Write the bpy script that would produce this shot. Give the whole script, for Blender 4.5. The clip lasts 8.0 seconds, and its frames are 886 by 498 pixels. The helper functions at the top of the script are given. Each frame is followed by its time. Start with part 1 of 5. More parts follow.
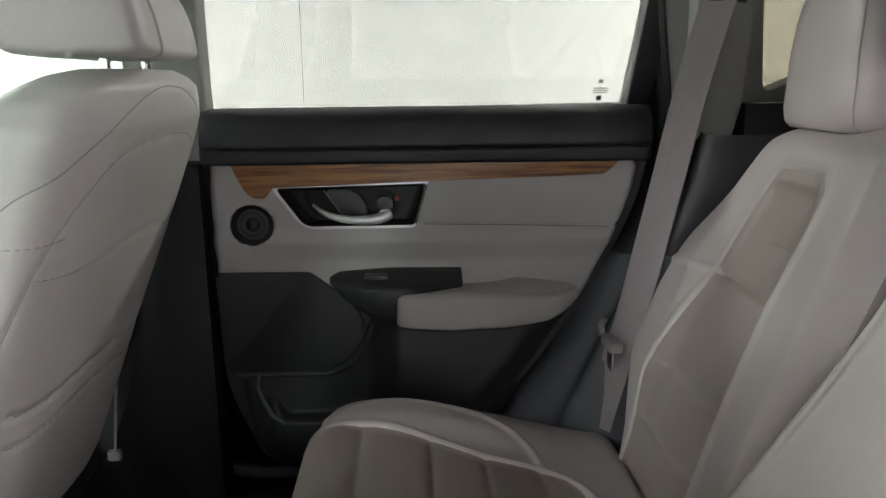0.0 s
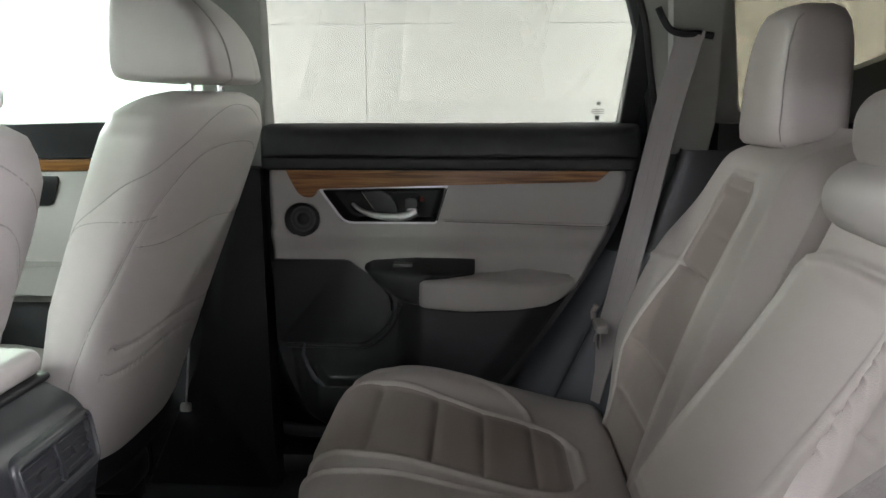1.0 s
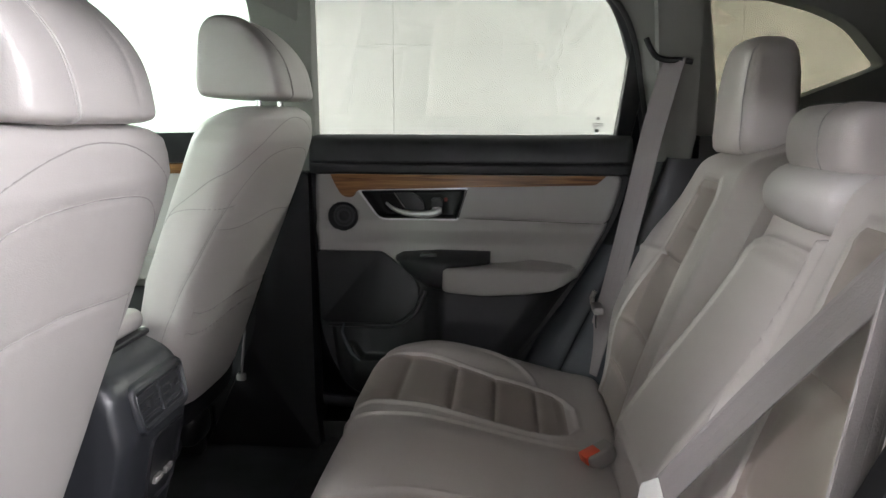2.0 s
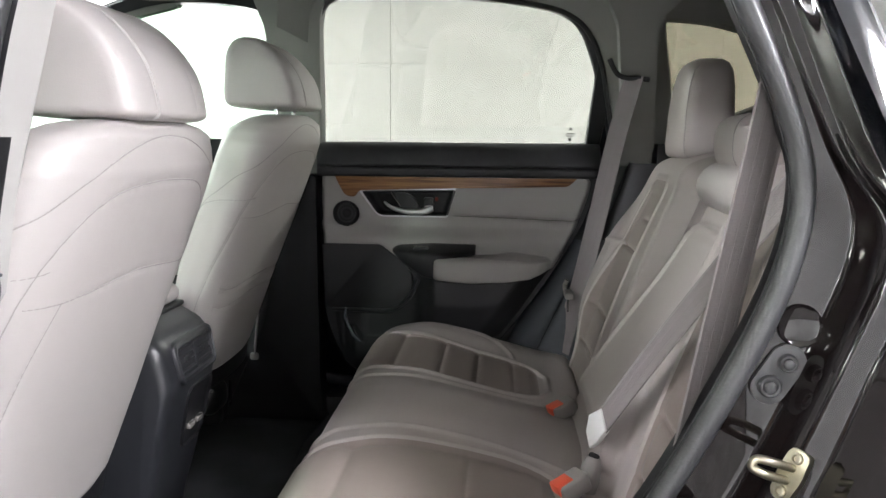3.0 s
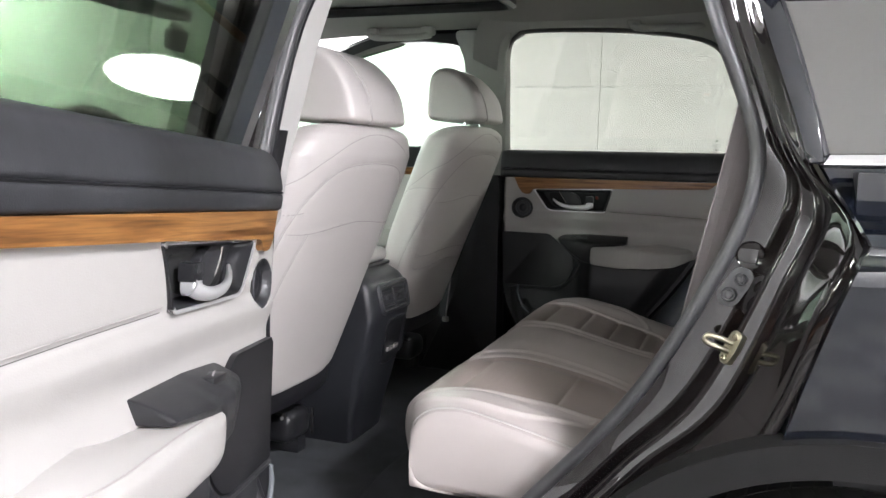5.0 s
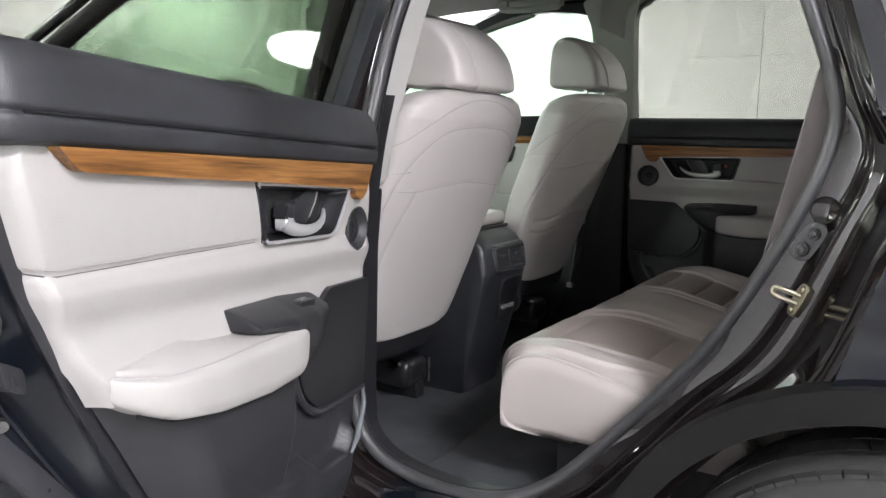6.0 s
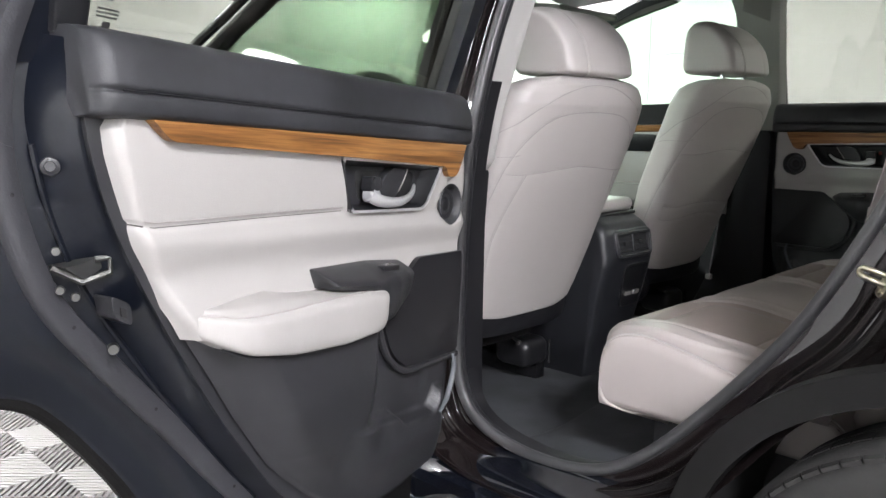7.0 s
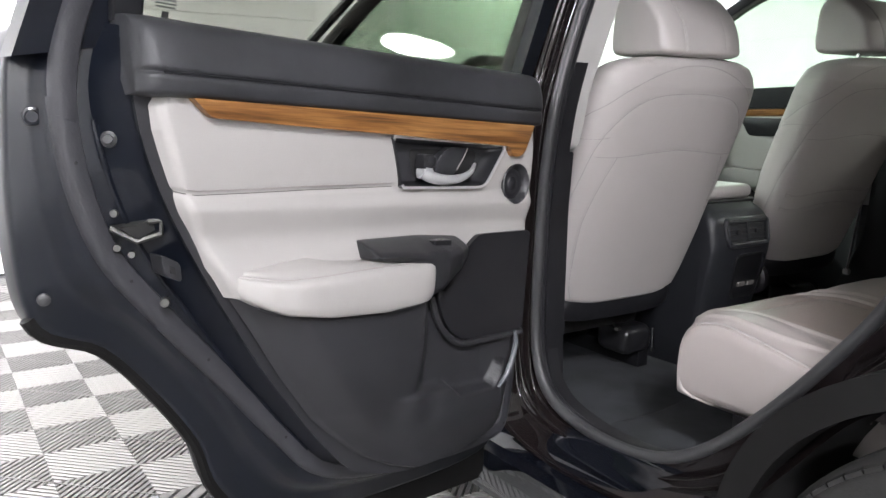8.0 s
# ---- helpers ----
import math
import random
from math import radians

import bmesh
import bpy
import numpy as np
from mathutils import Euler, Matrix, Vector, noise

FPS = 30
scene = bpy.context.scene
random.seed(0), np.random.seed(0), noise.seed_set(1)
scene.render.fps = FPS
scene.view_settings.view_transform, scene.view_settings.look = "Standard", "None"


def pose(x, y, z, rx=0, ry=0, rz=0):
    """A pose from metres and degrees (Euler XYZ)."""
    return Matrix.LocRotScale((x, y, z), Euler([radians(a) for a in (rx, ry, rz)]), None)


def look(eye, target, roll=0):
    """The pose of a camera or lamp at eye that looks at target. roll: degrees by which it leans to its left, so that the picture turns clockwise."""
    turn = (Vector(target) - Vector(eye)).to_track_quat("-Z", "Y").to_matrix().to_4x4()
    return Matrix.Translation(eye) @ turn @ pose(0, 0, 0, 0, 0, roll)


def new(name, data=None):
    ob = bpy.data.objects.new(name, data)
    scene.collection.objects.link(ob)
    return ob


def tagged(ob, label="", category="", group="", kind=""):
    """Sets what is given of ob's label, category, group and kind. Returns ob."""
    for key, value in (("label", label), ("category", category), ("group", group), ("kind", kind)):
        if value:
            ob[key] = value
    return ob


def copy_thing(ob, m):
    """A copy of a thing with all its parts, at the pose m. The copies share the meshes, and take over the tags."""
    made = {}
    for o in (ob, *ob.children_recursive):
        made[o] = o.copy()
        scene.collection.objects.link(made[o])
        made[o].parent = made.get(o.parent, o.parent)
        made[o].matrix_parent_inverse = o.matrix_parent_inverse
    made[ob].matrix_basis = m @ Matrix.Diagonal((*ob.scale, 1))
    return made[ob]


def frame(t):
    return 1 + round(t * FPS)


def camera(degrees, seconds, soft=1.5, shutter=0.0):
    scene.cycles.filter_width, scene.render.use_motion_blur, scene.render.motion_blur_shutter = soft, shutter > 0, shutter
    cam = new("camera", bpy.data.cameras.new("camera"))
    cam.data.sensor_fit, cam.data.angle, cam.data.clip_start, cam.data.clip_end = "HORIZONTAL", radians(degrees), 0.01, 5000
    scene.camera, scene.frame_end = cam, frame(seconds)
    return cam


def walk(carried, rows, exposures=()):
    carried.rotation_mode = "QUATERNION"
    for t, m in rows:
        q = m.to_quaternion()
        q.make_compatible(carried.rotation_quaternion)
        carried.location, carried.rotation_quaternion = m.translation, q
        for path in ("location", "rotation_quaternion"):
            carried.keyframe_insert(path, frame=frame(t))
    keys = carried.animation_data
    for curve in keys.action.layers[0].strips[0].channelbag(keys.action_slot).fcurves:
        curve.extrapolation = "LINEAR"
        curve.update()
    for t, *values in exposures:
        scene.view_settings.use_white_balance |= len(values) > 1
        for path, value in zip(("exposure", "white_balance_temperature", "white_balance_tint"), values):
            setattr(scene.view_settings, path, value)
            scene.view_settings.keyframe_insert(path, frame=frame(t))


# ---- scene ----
cam = camera(58.1, 8.0)
PATH = [
    (0, (-0.001, -0.65, 1.131), (0.074, 1.305, 0.719), -0.6),
    (0.5, (-0.011, -0.786, 1.102), (0.124, 1.179, 0.758), 0.1),
    (1, (0.091, -0.914, 1.132), (0.0, 1.051, 0.769), -0.1),
    (2.5, (0.119, -1.33, 1.115), (-0.032, 0.643, 0.822), 0.2),
    (3, (0.143, -1.456, 1.101), (0.005, 0.52, 0.825), 0.5),
    (3.5, (0.174, -1.58, 1.096), (0.03, 0.397, 0.832), 1.0),
    (4, (0.235, -1.748, 1.081), (-0.071, 0.214, 0.836), 1.0),
    (5.5, (0.496, -1.955, 1.046), (-0.365, -0.168, 0.796), 1.4),
    (6, (0.573, -1.973, 1.031), (-0.472, -0.293, 0.739), 1.0),
    (6.5, (0.664, -1.978, 1.024), (-0.572, -0.438, 0.705), 0.6),
    (7, (0.737, -1.954, 1.009), (-0.648, -0.545, 0.703), 0.4),
    (7.5, (0.809, -1.889, 1.0), (-0.735, -0.668, 0.65), 0.8),
    (8, (0.88, -1.844, 1.0), (-0.764, -0.759, 0.659), 0.4),
]
EXPOSURES = [(0.0, 0.52), (0.5, 0.52), (1.0, 0.36), (2.5, 0.46), (4.0, 0.60), (5.5, 0.15), (6.5, -0.04), (7.4, 0.04), (8.0, -0.29)]
walk(cam, [(t, look(eye, target, roll)) for t, eye, target, roll in PATH], EXPOSURES)

# ---- world and light ----
world = bpy.data.worlds.new("world")
scene.world = world
world.use_nodes = True
world.node_tree.nodes["Background"].inputs[0].default_value = (0.75, 0.78, 0.8, 1)
world.node_tree.nodes["Background"].inputs[1].default_value = 0.05
GROUND = -0.03
LAMP_POWER = 165.0


# ---- materials ----
def mat(name, color, rough=0.5, metal=0.0, coat=0.0, var=0.12, scale=6.0, bump=0.0, bscale=300.0, fine=0.5, spec=0.5, rvar=0.1):
    """Principled surface with colour change at two scales and fine relief."""
    m = bpy.data.materials.new(name)
    m.use_nodes = True
    nt = m.node_tree
    b = nt.nodes["Principled BSDF"]
    geo = nt.nodes.new("ShaderNodeTexCoord")
    n1 = nt.nodes.new("ShaderNodeTexNoise")
    n1.inputs["Scale"].default_value = scale
    n1.inputs["Detail"].default_value = 5
    n2 = nt.nodes.new("ShaderNodeTexNoise")
    n2.inputs["Scale"].default_value = bscale
    n2.inputs["Detail"].default_value = 2
    for n in (n1, n2):
        nt.links.new(geo.outputs["Object"], n.inputs["Vector"])
    mix = nt.nodes.new("ShaderNodeMixRGB")
    mix.inputs[1].default_value = (*[c * (1 - var) for c in color], 1)
    mix.inputs[2].default_value = (*[min(1, c * (1 + var)) for c in color], 1)
    add = nt.nodes.new("ShaderNodeMath")
    add.operation = "MULTIPLY_ADD"
    nt.links.new(n2.outputs["Fac"], add.inputs[0])
    add.inputs[1].default_value = 0.35 * fine
    nt.links.new(n1.outputs["Fac"], add.inputs[2])
    sub = nt.nodes.new("ShaderNodeMath")
    sub.operation = "SUBTRACT"
    nt.links.new(add.outputs[0], sub.inputs[0])
    sub.inputs[1].default_value = 0.17 * fine
    nt.links.new(sub.outputs[0], mix.inputs[0])
    nt.links.new(mix.outputs[0], b.inputs["Base Color"])
    ro = nt.nodes.new("ShaderNodeMapRange")
    ro.inputs[3].default_value = max(0.0, rough * (1 - rvar))
    ro.inputs[4].default_value = min(1.0, rough * (1 + rvar))
    nt.links.new(n1.outputs["Fac"], ro.inputs[0])
    nt.links.new(ro.outputs[0], b.inputs["Roughness"])
    b.inputs["Metallic"].default_value = metal
    b.inputs["Coat Weight"].default_value = coat
    b.inputs["Coat Roughness"].default_value = 0.03
    b.inputs["Specular IOR Level"].default_value = spec
    if bump:
        bp = nt.nodes.new("ShaderNodeBump")
        bp.inputs["Strength"].default_value = bump
        bp.inputs["Distance"].default_value = 0.001
        nt.links.new(n2.outputs["Fac"], bp.inputs["Height"])
        nt.links.new(bp.outputs[0], b.inputs["Normal"])
    return m


def leather_mat(name, color, rough=0.45, var=0.06, scale=4.0):
    """Grained leather: cell relief, soft creases, slight soiling."""
    m = mat(name, color, rough, var=var, scale=scale, bump=0.0, bscale=60.0)
    nt = m.node_tree
    b = nt.nodes["Principled BSDF"]
    co = nt.nodes.new("ShaderNodeTexCoord")
    v = nt.nodes.new("ShaderNodeTexVoronoi")
    v.inputs["Scale"].default_value = 650
    n = nt.nodes.new("ShaderNodeTexNoise")
    n.inputs["Scale"].default_value = 14
    n.inputs["Detail"].default_value = 4
    nt.links.new(co.outputs["Object"], v.inputs["Vector"])
    nt.links.new(co.outputs["Object"], n.inputs["Vector"])
    b1 = nt.nodes.new("ShaderNodeBump")
    b1.inputs["Strength"].default_value = 0.12
    b1.inputs["Distance"].default_value = 0.01
    nt.links.new(n.outputs["Fac"], b1.inputs["Height"])
    b2 = nt.nodes.new("ShaderNodeBump")
    b2.inputs["Strength"].default_value = 0.18
    b2.inputs["Distance"].default_value = 0.0006
    nt.links.new(v.outputs["Distance"], b2.inputs["Height"])
    nt.links.new(b1.outputs[0], b2.inputs["Normal"])
    nt.links.new(b2.outputs[0], b.inputs["Normal"])
    return m


def wood_mat(name):
    """Lacquered brown wood: long wavy grain along local x, fine dark pores."""
    m = mat(name, (0.3, 0.13, 0.035), 0.34, coat=0.18, var=0.1, spec=0.3)
    nt = m.node_tree
    b = nt.nodes["Principled BSDF"]
    co = nt.nodes.new("ShaderNodeTexCoord")

    def grain(scale, detail, warp):
        mp = nt.nodes.new("ShaderNodeMapping")
        mp.inputs["Scale"].default_value = scale
        nt.links.new(co.outputs["Object"], mp.inputs[0])
        n = nt.nodes.new("ShaderNodeTexNoise")
        n.inputs["Scale"].default_value = 1.0
        n.inputs["Detail"].default_value = detail
        n.inputs["Distortion"].default_value = warp
        nt.links.new(mp.outputs[0], n.inputs["Vector"])
        return n
    n = grain((4.5, 60, 95), 5, 1.1)
    f = grain((14, 300, 620), 3, 0.3)
    r = nt.nodes.new("ShaderNodeValToRGB")
    e = r.color_ramp.elements
    e[0].position, e[0].color = 0.30, (0.085, 0.036, 0.014, 1)
    e[1].position, e[1].color = 0.66, (0.33, 0.165, 0.058, 1)
    for pos, col in ((0.44, (0.20, 0.088, 0.028, 1)), (0.52, (0.25, 0.115, 0.037, 1))):
        k = e.new(pos)
        k.color = col
    nt.links.new(n.outputs["Fac"], r.inputs[0])
    mx = nt.nodes.new("ShaderNodeMixRGB")
    mx.blend_type = "MULTIPLY"
    mx.inputs[0].default_value = 0.4
    r2 = nt.nodes.new("ShaderNodeValToRGB")
    r2.color_ramp.elements[0].position = 0.36
    r2.color_ramp.elements[0].color = (0.3, 0.27, 0.25, 1)
    r2.color_ramp.elements[1].position = 0.55
    nt.links.new(f.outputs["Fac"], r2.inputs[0])
    nt.links.new(r.outputs[0], mx.inputs[1])
    nt.links.new(r2.outputs[0], mx.inputs[2])
    nt.links.new(mx.outputs[0], b.inputs["Base Color"])
    return m


def glass_mat(name, tint, rough=0.0, f0=0.045):
    """Thin tinted pane: coloured see-through with mirror gloss by Fresnel."""
    m = bpy.data.materials.new(name)
    m.use_nodes = True
    nt = m.node_tree
    nt.nodes.clear()
    out = nt.nodes.new("ShaderNodeOutputMaterial")
    tr = nt.nodes.new("ShaderNodeBsdfTransparent")
    tr.inputs[0].default_value = (*tint, 1)
    gl = nt.nodes.new("ShaderNodeBsdfGlossy")
    gl.inputs["Roughness"].default_value = rough
    lw = nt.nodes.new("ShaderNodeLayerWeight")
    lw.inputs[0].default_value = 0.5
    pw = nt.nodes.new("ShaderNodeMath")
    pw.operation = "POWER"
    nt.links.new(lw.outputs["Facing"], pw.inputs[0])
    pw.inputs[1].default_value = 5.0
    fr = nt.nodes.new("ShaderNodeMath")
    fr.operation = "MULTIPLY_ADD"
    nt.links.new(pw.outputs[0], fr.inputs[0])
    fr.inputs[1].default_value = 1.0 - f0
    fr.inputs[2].default_value = f0
    mx = nt.nodes.new("ShaderNodeMixShader")
    nt.links.new(fr.outputs[0], mx.inputs[0])
    nt.links.new(tr.outputs[0], mx.inputs[1])
    nt.links.new(gl.outputs[0], mx.inputs[2])
    nt.links.new(mx.outputs[0], out.inputs[0])
    return m


def glow_mat(name, color, power):
    m = bpy.data.materials.new(name)
    m.use_nodes = True
    b = m.node_tree.nodes["Principled BSDF"]
    b.inputs["Base Color"].default_value = (0.8, 0.8, 0.8, 1)
    b.inputs["Emission Color"].default_value = (*color, 1)
    b.inputs["Emission Strength"].default_value = power
    return m


LEATHER = leather_mat("grey_leather", (0.445, 0.418, 0.405), 0.42)
BENCH = leather_mat("bench_grey_leather", (0.425, 0.385, 0.368), 0.4)
INSERT = leather_mat("pleated_brown_grey_leather", (0.285, 0.24, 0.217), 0.4)
# Same leather as the front seats, darkened to offset strong light on the door.
DOORSKIN = leather_mat("grey_door_leather", (0.36, 0.346, 0.332))
THREAD = mat("stitch_thread", (0.40, 0.38, 0.365), 0.7)
CREASE = mat("seam_crease", (0.33, 0.31, 0.30), 0.7)
PADBLACK = leather_mat("black_soft_pad", (0.025, 0.0255, 0.029), 0.52, var=0.85, scale=7.0)
SATIN = mat("satin_silver", (0.66, 0.66, 0.67), 0.3, metal=0.6, var=0.05)
SEAMDARK = mat("dark_seam", (0.09, 0.086, 0.082), 0.8)
PLASTIC = mat("black_plastic", (0.012, 0.012, 0.0142), 0.43, bump=0.25, bscale=900, var=0.18, spec=0.42)
PLASTIC2 = mat("charcoal_plastic", (0.025, 0.025, 0.028), 0.4, bump=0.3, bscale=900, var=0.3, spec=0.45, rvar=0.25)
GLOSSBLACK = mat("satin_black_plastic", (0.015, 0.015, 0.017), 0.3, var=0.1)
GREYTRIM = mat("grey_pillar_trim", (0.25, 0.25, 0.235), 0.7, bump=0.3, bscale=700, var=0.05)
# Near pillar's copy of this trim, its stronger light put into the colour.
LITTRIM = mat("pale_grey_trim", (0.42, 0.41, 0.395), 0.6, bump=0.3, bscale=700, var=0.05)
LINER = mat("grey_headliner_cloth", (0.27, 0.265, 0.25), 0.95, bump=0.5, bscale=500, var=0.06)
PAINT = mat("black_car_paint", (0.004, 0.005, 0.008), 0.35, coat=1.0, var=0.2, scale=3, spec=0.0)
JAMB = mat("black_jamb_paint", (0.008, 0.006, 0.006), 0.35, coat=1.0, var=0.3, scale=9, spec=0.0)
PAINT.node_tree.nodes["Principled BSDF"].inputs["Coat Roughness"].default_value = 0.06
for m_ in (PAINT, JAMB):
    m_.node_tree.nodes["Principled BSDF"].inputs["Coat IOR"].default_value = 1.72 if m_ is PAINT else 1.5
SIDETRIM = mat("charcoal_side_trim", (0.10, 0.108, 0.118), 0.22, bump=0.15, bscale=900, var=0.1)
SHELL = mat("dark_navy_shell_paint", (0.004, 0.0055, 0.010), 0.4, coat=0.7, var=0.25, scale=5, spec=0.2)
SHELL.node_tree.nodes["Principled BSDF"].inputs["Coat Roughness"].default_value = 0.14
RUBBER = mat("rubber_seal", (0.04, 0.04, 0.042), 0.38, var=0.2, bump=0.3, spec=0.5)
CLAD = mat("black_cladding_plastic", (0.0075, 0.0072, 0.0072), 0.62, bump=0.4, bscale=800, var=0.35, spec=0.16)
CHROME = mat("satin_chrome", (0.72, 0.72, 0.73), 0.16, metal=1.0, var=0.05)
STEEL = mat("zinc_steel", (0.42, 0.39, 0.30), 0.34, metal=1.0, var=0.15, scale=40)
BOLT = mat("bare_bolt", (0.11, 0.11, 0.105), 0.5, metal=1.0, var=0.2, scale=60)
CONSOLE = mat("dark_console_plastic", (0.021, 0.022, 0.026), 0.36, bump=0.25, bscale=900, var=0.15, spec=0.55)
WOOD = wood_mat("lacquered_wood")
BELT = mat("grey_belt_webbing", (0.235, 0.21, 0.212), 0.65, var=0.07, bump=0.6, bscale=450)
BUCKLE = mat("grey_buckle_plastic", (0.24, 0.225, 0.215), 0.45)
RED = mat("orange_red_button", (0.65, 0.09, 0.04), 0.45)
DARKRED = mat("dark_red_mark", (0.22, 0.03, 0.02), 0.5)
WHITEPL = mat("white_tag", (0.8, 0.8, 0.78), 0.5)
SCUFF = mat("scuffed_sill_plastic", (0.045, 0.045, 0.046), 0.5, var=0.5, scale=30, bump=0.3, bscale=200)
CARPET = mat("black_carpet", (0.047, 0.050, 0.055), 0.95, bump=1.0, bscale=420, var=0.8, scale=9, fine=1.2)
DARK = mat("dark_void_trim", (0.012, 0.012, 0.012), 0.8)
TYRE = mat("tyre_rubber", (0.012, 0.0115, 0.011), 0.75, bump=0.4, bscale=200, var=0.2)
RIM = mat("alloy_grey", (0.4, 0.4, 0.41), 0.3, metal=1.0)
WALLM = mat("white_wall_panel", (0.80, 0.80, 0.785), 0.6, var=0.02, scale=1.2, bump=0.0)
JOINT = mat("wall_joint_grey", (0.42, 0.42, 0.4), 0.8)
CEILM = mat("white_ceiling", (0.86, 0.86, 0.84), 0.8, var=0.02, scale=1.0)
TILE_W = mat("white_floor_tile", (0.245, 0.237, 0.226), 0.45, var=0.12, scale=5)
TILE_G = mat("grey_floor_tile", (0.112, 0.107, 0.10), 0.45, var=0.12, scale=5)
WEATHER = mat("grey_weatherstrip", (0.031, 0.031, 0.036), 0.55, var=0.2, bump=0.3)
SUBFLOOR = mat("dark_subfloor", (0.04, 0.04, 0.04), 0.9)
MARK = mat("dark_print", (0.03, 0.03, 0.03), 0.6)
GLASS_REAR = glass_mat("privacy_glass", (0.515, 0.525, 0.49))
GLASS_FRONT = glass_mat("green_tint_glass", (0.645, 0.735, 0.65))
GLASS_DARK = glass_mat("dark_quarter_glass", (0.31, 0.30, 0.25))
GLASS_MIRROR = glass_mat("reflective_quarter_glass", (0.35, 0.34, 0.31), f0=0.30)
GLOW = glow_mat("lamp_diffuser", (0.98, 0.975, 1.035), LAMP_POWER)


# ---- mesh helpers ----
from mathutils.bvhtree import BVHTree


def part(name, bm, material, parent=None, label="", angle=40, kind=""):
    """Links a bmesh as one mesh object under a thing or part."""
    bmesh.ops.remove_doubles(bm, verts=bm.verts, dist=1e-5)
    bmesh.ops.recalc_face_normals(bm, faces=bm.faces)
    me = bpy.data.meshes.new(name)
    bm.to_mesh(me)
    bm.free()
    me.materials.append(material)
    me.polygons.foreach_set("use_smooth", [True] * len(me.polygons))
    me.set_sharp_from_angle(angle=radians(angle))
    ob = new(name, me)
    if parent:
        ob.parent = parent
    tagged(ob, label=label, kind=kind)
    return ob


def thing(name, label, category, group="", kind="", m=None):
    ob = new(name)
    ob.empty_display_size = 0.1
    if m is not None:
        ob.matrix_basis = m
    return tagged(ob, label, category, group, kind)


def spline(pts, n=6, closed=False):
    """Catmull-Rom through the points, n steps to a span."""
    pts = [Vector(p) for p in pts]
    c = len(pts)
    out = []
    for i in range(c if closed else c - 1):
        p0 = pts[(i - 1) % c] if closed or i > 0 else pts[0] * 2 - pts[1]
        p1, p2 = pts[i], pts[(i + 1) % c]
        p3 = pts[(i + 2) % c] if closed or i + 2 < c else pts[-1] * 2 - pts[-2]
        for k in range(n):
            t = k / n
            out.append(0.5 * ((2 * p1) + (p2 - p0) * t + (2 * p0 - 5 * p1 + 4 * p2 - p3) * t * t + (3 * p1 - p0 - 3 * p2 + p3) * t ** 3))
    if not closed:
        out.append(pts[-1])
    return out


def rounded(pts, r, n=4):
    """A 2D polygon with its corners rounded by r (one number, or one for each)."""
    pts = [Vector(p) for p in pts]
    out = []
    for i, p in enumerate(pts):
        rr = r[i] if isinstance(r, (list, tuple)) else r
        a, b = pts[i - 1] - p, pts[(i + 1) % len(pts)] - p
        k = min(rr, a.length * 0.45, b.length * 0.45)
        if k < 1e-5:
            out.append(p)
            continue
        a, b = p + a.normalized() * k, p + b.normalized() * k
        for j in range(n + 1):
            t = j / n
            out.append(a * (1 - t) ** 2 + p * 2 * t * (1 - t) + b * t * t)
    return out


def loft(rings, closed=True, cap0=False, cap1=False, bm=None):
    bm = bm or bmesh.new()
    vs = [[bm.verts.new(p) for p in r] for r in rings]
    for a, b in zip(vs, vs[1:]):
        c = len(a)
        for i in range(c if closed else c - 1):
            j = (i + 1) % c
            bm.faces.new((a[i], a[j], b[j], b[i]))
    if cap0:
        bm.faces.new(vs[0][::-1])
    if cap1:
        bm.faces.new(vs[-1])
    return bm


def slab(poly, place, d0, d1, bevel=0.0, seg=3):
    """A 2D outline made solid between depths d0 and d1 through place(u, d, v), its front rim rounded."""
    bm = bmesh.new()
    a = [bm.verts.new(place(p[0], d0, p[1])) for p in poly]
    b = [bm.verts.new(place(p[0], d1, p[1])) for p in poly]
    bm.faces.new(a[::-1])
    top = bm.faces.new(b)
    c = len(poly)
    for i in range(c):
        bm.faces.new((a[i], a[(i + 1) % c], b[(i + 1) % c], b[i]))
    if bevel:
        bmesh.ops.bevel(bm, geom=list(top.edges), offset=bevel, segments=seg, profile=0.5, affect="EDGES", clamp_overlap=True)
    return bm


def tube(path, r, n=8, closed=False, flat=1.0, bm=None, caps=True):
    """A tube along 3D points; r one number or one for each point."""
    path = [Vector(p) for p in path]
    c = len(path)
    rings = []
    up = Vector((0.13, 0.21, 0.97))
    last = None
    for i, p in enumerate(path):
        a = path[(i - 1) % c] if closed or i > 0 else p
        b = path[(i + 1) % c] if closed or i < c - 1 else p
        t = (b - a).normalized()
        if last is None:
            u = t.cross(up)
            if u.length < 0.05:
                u = t.cross(Vector((1, 0, 0)))
        else:
            u = last - t * last.dot(t)
        u.normalize()
        last = u
        w = u.cross(t)
        rr = r[i] if isinstance(r, (list, tuple)) else r
        rings.append([p + (u * math.cos(2 * math.pi * k / n) + w * math.sin(2 * math.pi * k / n) * flat) * rr for k in range(n)])
    if closed:
        k = min(range(n), key=lambda j: (rings[0][j] - rings[-1][0]).length)
        rings.append(rings[0][k:] + rings[0][:k])
        return loft(rings, bm=bm)
    return loft(rings, cap0=caps, cap1=caps, bm=bm)


